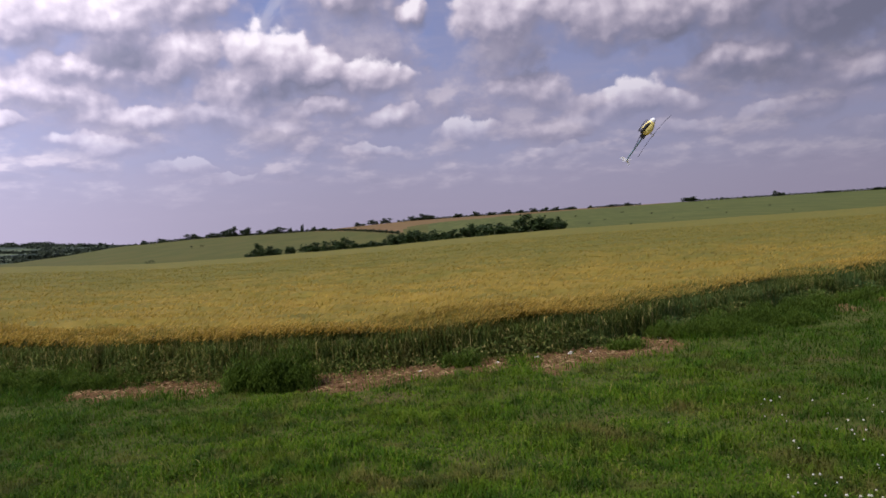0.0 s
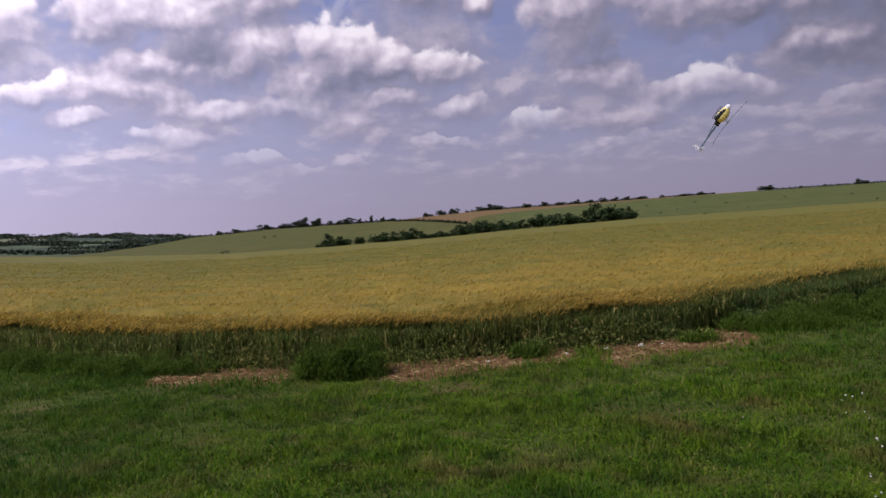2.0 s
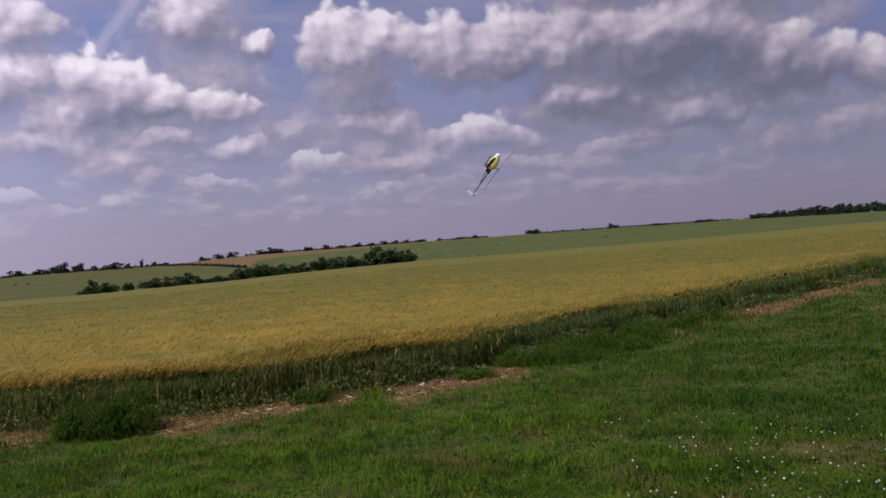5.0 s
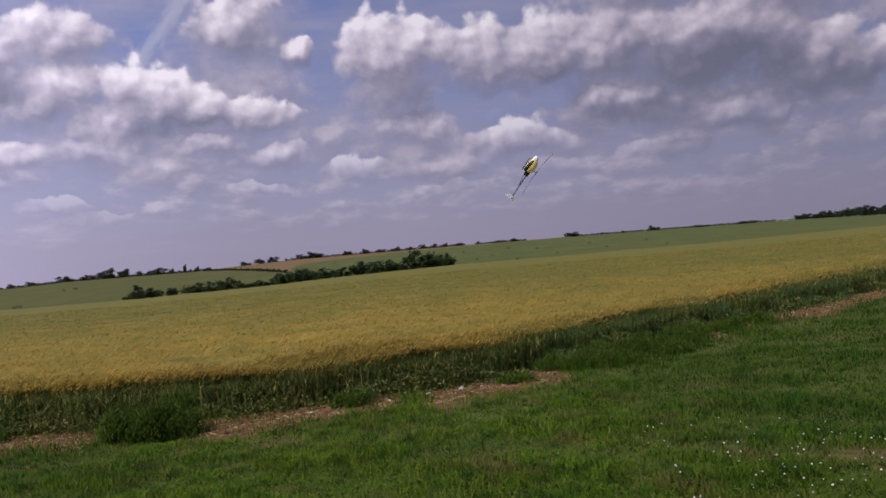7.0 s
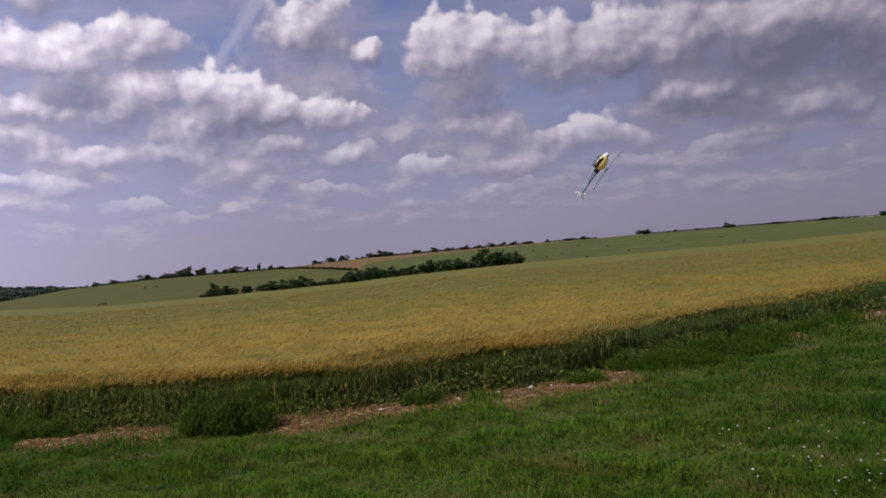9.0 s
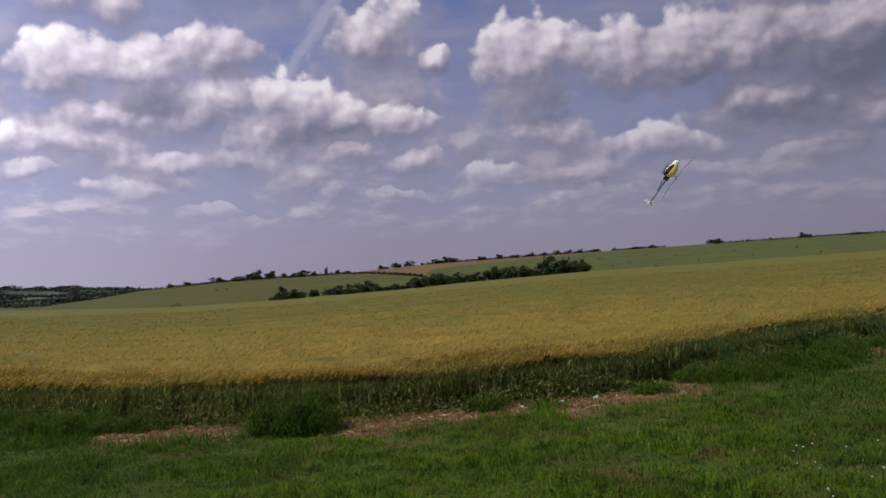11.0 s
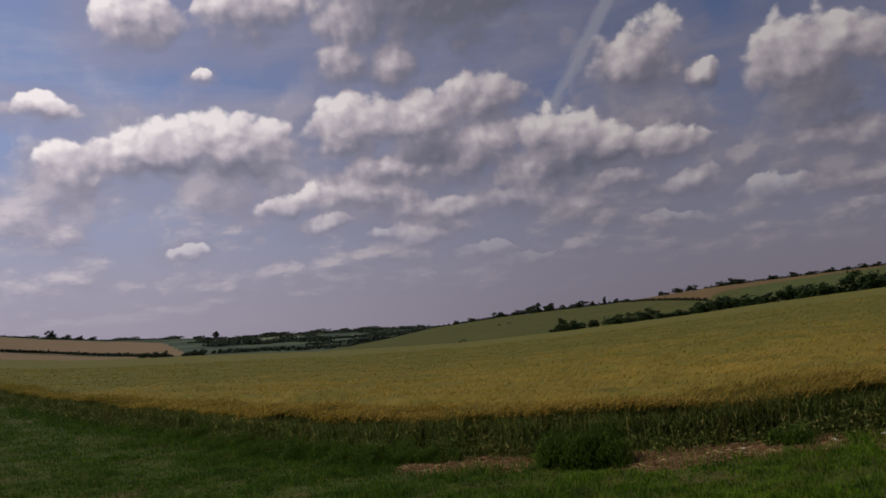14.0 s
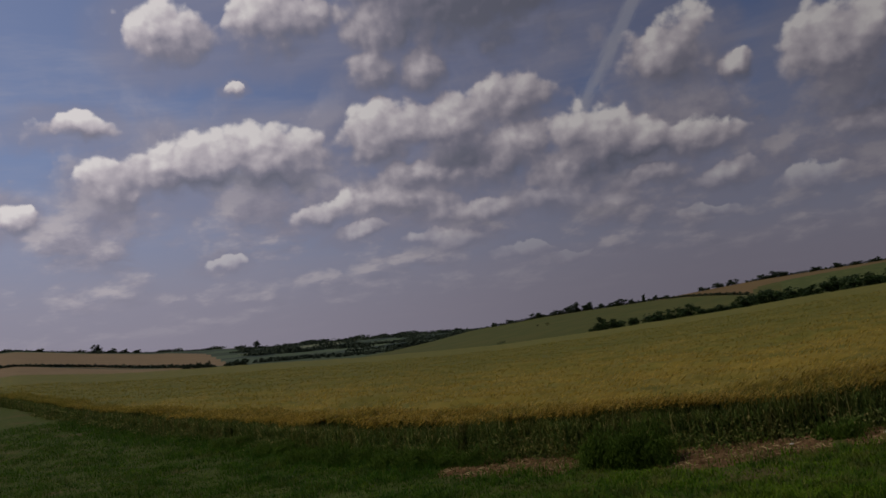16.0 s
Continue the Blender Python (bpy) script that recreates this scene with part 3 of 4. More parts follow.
def scatter_fan(n, r0, r1, a0, a1, power=1.0):
    """Random places in a fan in front of the eye; power under 2 crowds the near part."""
    u = rng.random(n)
    r = (r0 ** power + u * (r1 ** power - r0 ** power)) ** (1 / power)
    a = np.radians(rng.uniform(a0, a1, n))
    return r * np.sin(a), r * np.cos(a)


def ground_at(x, y):
    near = np.clip((40 - np.hypot(x, y)) / 20, 0, 1)
    return land_z(x, y) + near * (0.02 * lumps(x, y, 1.1) + 0.010 * lumps(x, y, 4.3))


# ---- grass of the verge ----
def build_grass():
    x, y = scatter_fan(600000, 3.6, 32.0, -64, 48, 0.35)
    d = inside_crop(x, y)
    keep = (d < 0.1) & (~soil_mask(x + rng.normal(0, 0.16, len(x)), y + rng.normal(0, 0.13, len(x))) | (rng.random(len(x)) < 0.08))
    bare = lumps(x, y, 1.9) * 0.6 + lumps(x + 3, y + 5, 4.4) * 0.4
    keep &= ~((bare > 0.5) & (rng.random(len(x)) < 0.55) & (d < -0.9))
    x, y, d = x[keep], y[keep], d[keep]
    n = len(x)
    tuft = 0.5 + 0.6 * lumps(x, y, 2.9) + 0.4 * lumps(x, y, 8.0)
    tall = np.clip((d + 1.5) / 1.2, 0, 1) * np.where((x > -4.7) & (x < 3.2), 0.15, 1.0)
    h = (0.035 + 0.065 * np.clip(tuft, 0, 1.3) + 0.10 * tall) * rng.uniform(0.6, 1.4, n)
    w = rng.uniform(0.004, 0.009, n) * (0.8 + np.hypot(x, y) / 22)
    root = np.stack([x, y, ground_at(x, y) - 0.005], 1)
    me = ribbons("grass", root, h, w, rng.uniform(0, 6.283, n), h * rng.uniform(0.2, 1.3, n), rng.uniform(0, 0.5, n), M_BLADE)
    tagged(new("grass", me), "short green verge grass, patchy and partly dry", "grass", kind="stuff")


build_grass()


def build_grass_round_eye():
    """The rest of the verge, behind and beside the eye."""
    n = 60000
    r, a = 0.3 + 6.5 * rng.random(n) ** 0.6, rng.uniform(0, 6.283, n)
    x, y = r * np.sin(a), r * np.cos(a)
    keep = (r < 3.7) | (np.abs(np.degrees(a) - 180) < 128)
    x, y = x[keep], y[keep]
    n = len(x)
    h = (0.04 + 0.05 * np.clip(0.5 + lumps(x, y, 2.9), 0, 1)) * rng.uniform(0.6, 1.4, n)
    root = np.stack([x, y, ground_at(x, y) - 0.005], 1)
    me = ribbons("grass", root, h, rng.uniform(0.006, 0.012, n), rng.uniform(0, 6.283, n), h * rng.uniform(0.2, 1.3, n), rng.uniform(0, 0.5, n), M_BLADE)
    tagged(new("grass", me), "short green verge grass underfoot", "grass", kind="stuff")


build_grass_round_eye()


# low round leaves of clover and plantain among the grass
def build_leaves():
    x, y = scatter_fan(110000, 3.6, 16.0, -62, 46, 0.5)
    keep = (inside_crop(x, y) < -0.2) & ~soil_mask(x, y) & (lumps(x + 4, y, 1.6) + 0.5 * lumps(x, y, 5.0) > -0.35)
    x, y = x[keep], y[keep]
    n = len(x)
    size = rng.uniform(0.004, 0.011, n)
    head = rng.uniform(0, 6.283, n)
    z = ground_at(x, y) + rng.uniform(0.015, 0.10, n) * (1 + 0.4 * lumps(x, y, 2.9))
    c = np.stack([x, y, z], 1)
    u = np.stack([np.cos(head), np.sin(head), rng.uniform(-0.4, 0.4, n)], 1) * size[:, None]
    v = np.stack([-np.sin(head), np.cos(head), rng.uniform(-0.4, 0.4, n)], 1) * size[:, None]
    V = np.stack([c - u, c - v * 0.8, c + u, c + v * 0.8], 1).reshape(-1, 3)
    me = mesh_np("clover_leaves", V, np.arange(n * 4).reshape(-1, 4), None, M_BLADE)
    tagged(new("clover_leaves", me), "small round clover leaves among the grass", "clover", kind="stuff")


build_leaves()


# ---- barley ----
def build_barley():
    field = tagged(new("barley_field"), "ripening barley field, golden ears over dark green stems", "barley", kind="stuff")
    # canopy under the ears
    az = np.arange(-100, 80.1, 0.35)
    r = np.concatenate([np.arange(9.0, 30, 0.22), np.geomspace(30, FIELD_END, 90), [FIELD_END + 3, FIELD_END + 8]])
    A, R = np.meshgrid(az, r)
    X, Y = R * np.sin(np.radians(A)), R * np.cos(np.radians(A))
    wave = 0.055 * lumps(X, Y, 0.9) + 0.05 * lumps(X * 0.6, Y, 2.7) + 0.03 * lumps(X * 1.3, Y, 7.0) + rng.uniform(-0.02, 0.02, X.shape)
    Z = polar_z(A, R) + CROP - 0.13 + wave * np.clip(60 / R, 0.3, 1.0)
    Z[-1] -= 0.55
    ok = inside_crop(X, Y) > 0.32
    nr, na = A.shape
    i = np.arange(nr - 1)[:, None] * na + np.arange(na - 1)[None, :]
    good = ok[:-1, :-1] & ok[1:, :-1] & ok[:-1, 1:] & ok[1:, 1:]
    quads = np.stack([i + 1, i + na + 1, i + na, i], -1)[good]
    me = mesh_np("canopy", np.stack([X, Y, Z], -1).reshape(-1, 3), quads, None, M_CANOPY)
    me.polygons.foreach_set("use_smooth", np.ones(len(quads), bool))
    part_me("canopy", me, field, kind="stuff")
    # stems and leaves along the open edge
    t = rng.uniform(-46, 40, 95000)
    d = rng.random(95000) ** 1.3 * 1.3 - 0.05
    x = t
    y = np.interp(x, EDGE_X, EDGE_Y) + d * np.sqrt(1 + ((np.interp(x + 0.2, EDGE_X, EDGE_Y) - np.interp(x - 0.2, EDGE_X, EDGE_Y)) / 0.4) ** 2)
    y = y + 0.10 * lumps(x, 0 * x, 2.1) + 0.07 * lumps(x, 0 * x + 3, 7.0)
    keep = rng.random(len(x)) < np.clip(16 / np.hypot(x, y), 0.25, 1.0)
    x, y, d = x[keep], y[keep], d[keep]
    n = len(x)
    young = np.clip((x - 3.0) / 5.0, 0, 1) * (d < 0.7)
    h = (CROP - 0.04 + 0.05 * lumps(x, y, 3.1)) * rng.uniform(0.86, 1.06, n) * np.clip(0.90 + d * 0.4, 0.7, 1.0) * (1 + 0.05 * young)
    root = np.stack([x, y, land_z(x, y)], 1)
    head = rng.uniform(0, 6.283, n)
    fat = 0.8 + np.hypot(x, y) / 40
    stems = ribbons("stems", root, h, 0.009 * fat, head, rng.uniform(0.0, 0.10, n), np.zeros(n), M_STEM, 0.6)
    part_me("stems", stems, field, kind="stuff")
    k = np.tile(np.arange(n), 4)
    lift = h[k] * rng.uniform(0.08, 0.74, len(k))
    lroot = root[k] + np.stack([0 * lift, 0 * lift, lift], 1)
    lh = rng.uniform(0.07, 0.17, len(k))
    leaves = ribbons("leaves", lroot, lh, rng.uniform(0.006, 0.014, len(k)) * fat[k], rng.uniform(0, 6.283, len(k)),
                     lh * rng.uniform(0.5, 1.3, len(k)), rng.uniform(0.2, 1.3, len(k)), M_STEM)
    part_me("leaves", leaves, field, kind="stuff")
    # ears: the edge's own, then over the whole near field
    gx, gy = scatter_fan(150000, 9.5, 75.0, -62, 48, 0.75)
    ok = inside_crop(gx, gy) > 0.35
    rim = (d > 0.06) & (rng.random(len(x)) < np.interp(x, [1.0, 4.5], [1.0, 0.3]))
    rx, ry = x[rim] + rng.normal(0, 0.05, rim.sum()), y[rim] + rng.normal(0, 0.05, rim.sum())
    ex, ey = np.concatenate([rx, gx[ok]]), np.concatenate([ry, gy[ok]])
    n = len(ex)
    r = np.hypot(ex, ey)
    z = land_z(ex, ey) + CROP - 0.14 + 0.055 * lumps(ex, ey, 0.9) + 0.05 * lumps(ex * 0.6, ey, 2.7) + rng.uniform(-0.03, 0.06, n) - np.where(np.arange(n) < len(rx), rng.uniform(-0.05, 0.02, n), 0.0)
    eh = rng.uniform(0.05, 0.10, n)
    ew = rng.uniform(0.012, 0.022, n) * (0.6 + r / 34)
    wind = np.radians(95) + rng.normal(0, 0.7, n)
    ears = ribbons("ears", np.stack([ex, ey, z], 1), eh, ew, wind, eh * rng.uniform(1.2, 2.6, n), rng.uniform(0.2, 0.9, n), M_EAR)
    part_me("ears", ears, field, kind="stuff")


build_barley()


def build_edge_growth():
    """Broad-leaved seedlings crowding the foot of the barley."""
    x = rng.uniform(-30, 26, 90000)
    d = rng.normal(-0.08, 0.16, len(x))
    y = np.interp(x, EDGE_X, EDGE_Y) + d * 1.2
    keep = (lumps(x, y, 1.7) + 0.6 * lumps(x, y, 5.3) > -0.25) & (rng.random(len(x)) < np.clip(14 / np.hypot(x, y), 0.2, 1.0))
    x, y, d = x[keep], y[keep], d[keep]
    n = len(x)
    top = 0.10 + 0.20 * np.clip(0.5 + lumps(x, y, 2.6), 0, 1)
    s = rng.uniform(0.008, 0.022, n) * (0.7 + np.hypot(x, y) / 30)
    c = np.stack([x, y, land_z(x, y) + 0.02 + top * rng.random(n)], 1)
    u = rng.normal(size=(n, 3)) * s[:, None] * 0.7
    v = np.cross(u, rng.normal(size=(n, 3)))
    v *= (s * 0.6 / (np.linalg.norm(v, axis=1) + 1e-9))[:, None]
    V = np.stack([c - u, c - v, c + u, c + v], 1).reshape(-1, 3)
    me = mesh_np("edge_weeds", V, np.arange(n * 4).reshape(-1, 4), None, M_STEM)
    tagged(new("edge_weeds", me), "low broad-leaved weeds at the foot of the barley", "weeds", kind="stuff")


build_edge_growth()


# ---- soil: clods, straw and flints ----
def build_clods():
    x = rng.uniform(-4.7, 16.5, 26000)
    y = np.interp(x, EDGE_X, EDGE_Y) + rng.uniform(-1.0, 0.2, len(x))
    keep = soil_mask(x, y)
    x, y = x[keep], y[keep]
    n = len(x)
    s = rng.uniform(0.008, 0.03, n) * np.where(rng.random(n) < 0.06, 1.8, 1.0)
    base = np.array([[1, 0, 0.1], [0, 1, 0], [-1, 0, 0.15], [0, -1, 0.1], [0.1, 0.1, 0.8]])
    V = np.stack([x, y, ground_at(x, y)], 1)[:, None, :] + base[None] * s[:, None, None] * rng.uniform(0.6, 1.4, (n, 5, 1))
    b = np.arange(n)[:, None] * 5
    tris = np.concatenate([b + np.array([[i, (i + 1) % 4, 4]]) for i in range(4)])
    me = mesh_np("soil_clods", V.reshape(-1, 3), None, tris, M_SOIL)
    tagged(new("soil_clods", me), "dry reddish clods of bare soil by the crop", "soil", kind="stuff")


build_clods()


def build_straw():
    x = rng.uniform(-4.7, 16.5, 4200)
    y = np.interp(x, EDGE_X, EDGE_Y) + rng.uniform(-1.1, 0.0, len(x))
    keep = soil_mask(x, y)
    x, y = x[keep], y[keep]
    n = len(x)
    a, s = rng.uniform(0, 6.283, n), rng.uniform(0.02, 0.07, n)
    c = np.stack([x, y, ground_at(x, y) + 0.012], 1)
    u = np.stack([np.cos(a) * s, np.sin(a) * s, rng.uniform(-0.01, 0.012, n)], 1)
    w = np.stack([-np.sin(a) * 0.004, np.cos(a) * 0.004, np.full(n, 0.002)], 1)
    V = np.stack([c - u - w, c + u - w, c + u + w, c - u + w], 1).reshape(-1, 3)
    me = mesh_np("straw", V, np.arange(n * 4).reshape(-1, 4), None, M_STRAW)
    tagged(new("straw", me), "scattered pale straw on the bare soil", "straw", kind="stuff")


M_STRAW = material("straw", lambda t: t.ramp(island(t), (0.0, (0.20, 0.13, 0.055)), (1.0, (0.46, 0.32, 0.15))), 0.8, 0.2)
build_straw()


def blob(bm, centre, size, rough, sub=2, seed=0):
    """A lumpy closed form."""
    made = bmesh.ops.create_icosphere(bm, subdivisions=sub, radius=1.0)["verts"]
    for v in made:
        k = 1 + rough * noise.noise(v.co * 1.7 + Vector((seed, seed * 0.3, 0)))
        v.co = Vector((v.co.x * size[0] * k, v.co.y * size[1] * k, v.co.z * size[2] * k)) + Vector(centre)
    return made


def build_flints():
    for i, (x, s) in enumerate([(1.15, 0.035), (1.62, 0.05), (1.9, 0.03), (2.75, 0.03), (0.62, 0.03), (-0.35, 0.028), (7.65, 0.06),
                                (6.7, 0.05), (9.6, 0.05), (3.05, 0.04)]):
        y = float(np.interp(x, EDGE_X, EDGE_Y)) - 0.32 - 0.2 * ((i * 0.37) % 1)
        ob = tagged(new("flint"), "pale flint lying on dry soil", "stone", "flints on the soil strip")
        bm = bmesh.new()
        blob(bm, (0, 0, 0), (s, s * 0.7, s * 0.5), 0.5, 2, i)
        me = bpy.data.meshes.new("flint")
        bm.to_mesh(me)
        bm.free()
        me.materials.append(M_STONE)
        bpy.data.objects.remove(ob)
        ob = tagged(new("flint", me), "pale flint lying on dry soil", "stone", "flints on the soil strip")
        ob.matrix_world = pose(x, y, float(ground_at(np.array(x), np.array(y))) + s * 0.25, 0, 0, i * 47)


build_flints()


# ---- weeds ----
def weed(name, x, y, wide, tall, count, label):
    a = rng.uniform(0, 6.283, count)
    n = count
    m = rng.integers(0, 3, n)
    off = np.array([-0.27, 0.22, 0.02])[m] * wide
    size = np.array([0.78, 1.0, 0.62])[m]
    q = np.sqrt(rng.random(n)) * wide * 0.30 * size
    px, py = x + off + q * np.cos(a), y + 0.1 * np.abs(off) + q * np.sin(a) * 0.8
    h = tall * size * rng.uniform(0.6, 1.05, n) * np.clip(1.1 - (q / (wide * 0.30 * size)) ** 2 * 0.65, 0.3, 1.1)
    root = np.stack([px, py, ground_at(px, py) - 0.01], 1)
    thing = tagged(new(name), label, "weed", "weeds along the crop edge")
    part_me("stem_mass", ribbons("stem_mass", root, h, np.full(n, 0.007), a, h * rng.uniform(0.1, 0.5, n), np.zeros(n), M_WEED), thing, kind="stuff")
    # feathery foliage all through the clump, ragged on top
    k = np.tile(np.arange(n), 13)
    f = rng.random(len(k)) ** 0.7 * 1.04
    out = rng.normal(0, 0.035, (len(k), 2))
    lroot = root[k] + np.stack([np.sin(a[k]) * h[k] * 0.25 * f + out[:, 0], np.cos(a[k]) * h[k] * 0.25 * f + out[:, 1], h[k] * f], 1)
    lh = rng.uniform(0.02, 0.075, len(k))
    part_me("leaf_mass", ribbons("leaf_mass", lroot, lh, rng.uniform(0.005, 0.012, len(k)), rng.uniform(0, 6.283, len(k)),
                              lh * rng.uniform(0.4, 1.7, len(k)), rng.uniform(-0.2, 1.2, len(k)), M_WEED), thing, kind="stuff")


weed("weed_clump", -2.08, 9.25, 1.05, 0.54, 760, "large bushy dark green weed on the bare soil")
WEEDS = [(-5.2, 10.1, 1.3, 0.36), (-6.4, 10.7, 1.2, 0.34), (-7.6, 11.3, 1.2, 0.34), (-4.3, 9.9, 0.9, 0.26),
         (0.15, 9.9, 0.5, 0.22), (3.5, 11.5, 1.3, 0.36), (4.5, 12.2, 1.4, 0.40), (5.5, 12.9, 1.4, 0.38), (4.0, 11.4, 1.0, 0.24), (5.0, 12.0, 1.1, 0.26),
         (6.1, 13.5, 1.0, 0.32), (7.3, 14.2, 0.8, 0.28), (8.2, 14.9, 0.8, 0.26), (-9.0, 12.4, 1.4, 0.34),
         (-11.0, 13.6, 1.5, 0.34), (2.4, 10.7, 0.5, 0.18)]
for wx, wy, ww, wh in WEEDS:
    weed("weed", wx, wy, ww, wh, int(230 * ww), "green weeds growing beside the barley")


# ---- white clover in flower ----
def build_clover():
    proto = tagged(new("clover_flower"), "white clover flower on a thin stalk in the grass", "flower", "clover flowers in the verge")
    bm = bmesh.new()
    blob(bm, (0, 0, 0.085), (0.0064, 0.0064, 0.0056), 0.5, 2, 3)
    part("flower_head", bm, M_CLOVER, proto)
    bm = bmesh.new()
    bmesh.ops.create_cone(bm, segments=5, radius1=0.0016, radius2=0.0012, depth=0.08, matrix=Matrix.Translation((0, 0, 0.04)))
    part("stalk", bm, M_WEED, proto)
    spots = []
    while len(spots) < 150:
        r, az = rng.uniform(4.7, 7.9), rng.normal(31, 6.0)
        if az < 15 or az > 46 or (r > 7 and rng.random() < 0.5):
            continue
        spots.append((r, az))
    for i, (r, az) in enumerate(spots):
        x, y = at(az, r)
        m = pose(x, y, float(ground_at(np.array(x), np.array(y))), rng.uniform(-14, 14), rng.uniform(-14, 14), rng.uniform(0, 360))
        s = rng.uniform(0.75, 1.3)
        if i == 0:
            proto.matrix_basis = m
        else:
            c = copy_thing(proto, m)
            c.scale = (s, s, s)


build_clover()


# ---- trees and shrubs ----
def leaf_cloud(name, lobes, count, size, mat, seed):
    """Many small leaf sprays filling lobes (centre, radii), denser towards the outside, with gaps."""
    g = np.random.default_rng(seed)
    share = np.array([l[3] * l[4] * l[5] for l in lobes]) ** 0.67
    pick = g.choice(len(lobes), count, p=share / share.sum())
    L = np.array(lobes)[pick]
    v = g.normal(size=(count, 3))
    v /= np.linalg.norm(v, axis=1)[:, None]
    rad = g.random(count) ** 0.45 * (0.85 + 0.3 * np.sin(v[:, 0] * 5 + L[:, 0]) * np.sin(v[:, 2] * 6))
    c = L[:, :3] + v * rad[:, None] * L[:, 3:6]
    u = g.normal(size=(count, 3))
    u /= np.linalg.norm(u, axis=1)[:, None]
    w = np.cross(u, g.normal(size=(count, 3)))
    w /= np.linalg.norm(w, axis=1)[:, None]
    s = (size * g.uniform(0.6, 1.4, count))[:, None]
    V = np.stack([c - u * s, c + w * s * 0.6, c + u * s, c - w * s * 0.6], 1).reshape(-1, 3)
    return mesh_np(name, V, np.arange(count * 4).reshape(-1, 4), None, mat)


def trunk_mesh(tall, radius, limbs, seed):
    g = random.Random(seed)
    bm = bmesh.new()
    bmesh.ops.create_cone(bm, segments=7, radius1=radius, radius2=radius * 0.45, depth=tall, cap_ends=True,
                          matrix=Matrix.Translation((0, 0, tall / 2 - 0.01)))
    for _ in range(limbs):
        turn, rise, length = g.uniform(0, 360), g.uniform(25, 55), tall * g.uniform(0.5, 0.8)
        m = pose(0, 0, tall * g.uniform(0.55, 0.95), 0, 0, turn) @ pose(0, 0, 0, 90 - rise - 20) @ Matrix.Translation((0, 0, length / 2))
        bmesh.ops.create_cone(bm, segments=5, radius1=radius * 0.4, radius2=radius * 0.12, depth=length, cap_ends=True, matrix=m)
    return bm


def tree_kind(name, label, seed, tall, wide, bare, count, mat, group):
    """A tree at the origin, crown from bare*tall up."""
    g = random.Random(seed)
    t = tagged(new(name), label, "shrub" if bare < 0.1 else "tree", group)
    part("trunk", trunk_mesh(tall * max(0.35, bare + 0.25), tall * 0.035, 5, seed), M_BARK, t)
    lobes = [(0, 0, tall * 0.34, wide * 0.40, wide * 0.40, tall * 0.38)]
    for i in range(16):
        turn, q = g.uniform(0, 6.283), g.uniform(0.15, 0.78)
        s = g.uniform(0.12, 0.2)
        z = tall * g.uniform(0.12, 0.86) * math.sqrt(1 - q * q)
        lobes.append((math.cos(turn) * wide * 0.5 * q, math.sin(turn) * wide * 0.5 * q, max(z, tall * 0.14), wide * s, wide * s, tall * s))
    part_me("crown", leaf_cloud("crown", lobes, count, max(tall, wide) * 0.040, mat, seed), t)
    return t


def plant(kinds, i, az, r, sx, sz):
    """A copy of one of the kinds at a bearing, sx wide and sz tall in metres."""
    k, wide, tall = kinds[i % len(kinds)]
    x, y = at(az, r)
    z = float(land_z(np.array(x), np.array(y)))
    c = copy_thing(k, pose(x, y, z - 0.05 * sz, 0, 0, (i * 73) % 360))
    c.scale = (sx / wide, sx / wide, sz / tall)
    return c


SHRUBS = [(tree_kind("hedge_shrub", "dark green hawthorn shrub in an overgrown hedge", 11 + i, 4.0, 4.0, 0.02, 1700, M_LEAF,
                     "shrubs of the hedge behind the field"), 4.0, 4.0) for i in range(4)]
OAKS = [(tree_kind("tree", "dark round-crowned tree on the ridge", 31 + i, 8.0, 8.0, 0.03, 1500, M_LEAF_FAR,
                   "trees along the ridge"), 8.0, 8.0) for i in range(4)]
HEDGE = [(-13.59, 0.65, 0.65), (-12.90, 1.05, 0.95), (-11.94, 1.22, 0.80), (-10.78, 0.89, 0.85), (-9.29, 1.78, 1.18), (-8.22, 0.81, 0.70),
         (-7.11, 1.46, 1.0), (-6.04, 0.97, 0.62), (-4.84, 1.46, 0.72), (-3.63, 1.22, 0.75), (-2.62, 1.62, 1.05), (-1.41, 1.62, 1.25),
         (-0.20, 1.46, 1.18), (0.81, 1.22, 0.95), (2.02, 1.62, 1.05), (3.23, 1.46, 1.25), (4.44, 1.46, 1.25), (5.64, 1.22, 1.12),
         (6.44, 1.78, 1.42), (7.44, 1.22, 1.18), (8.23, 1.13, 1.28)]
for i, (az, w, h) in enumerate(HEDGE):
    d = 168 + 4 * ((i * 0.618) % 1)
    plant(SHRUBS, i, az, d, d * w / 57.3 * (1.25 + 0.35 * ((i * 0.37) % 1)), d * (h * (0.80 + 0.40 * ((i * 0.77) % 1)) * 1.0 + 0.10) / 57.3)
RIDGE_W = [(-17.30, 1.22, 0.41), (-16.05, 0.73, 0.41), (-14.85, 1.30, 0.85), (-13.71, 0.97, 0.73), (-12.75, 0.49, 0.36),
           (-11.59, 1.30, 0.53), (-10.70, 0.57, 0.41), (-9.84, 0.32, 0.73), (-9.01, 0.49, 0.36), (-8.34, 0.32, 0.20),
           (-5.80, 0.89, 0.32), (-4.84, 0.81, 0.45), (-3.91, 0.97, 0.41), (-1.90, 1.05, 0.36), (-0.93, 1.38, 0.53),
           (-19.2, 0.8, 0.35), (-20.4, 0.5, 0.3), (-15.6, 0.5, 0.35), (-12.2, 0.5, 0.3)]
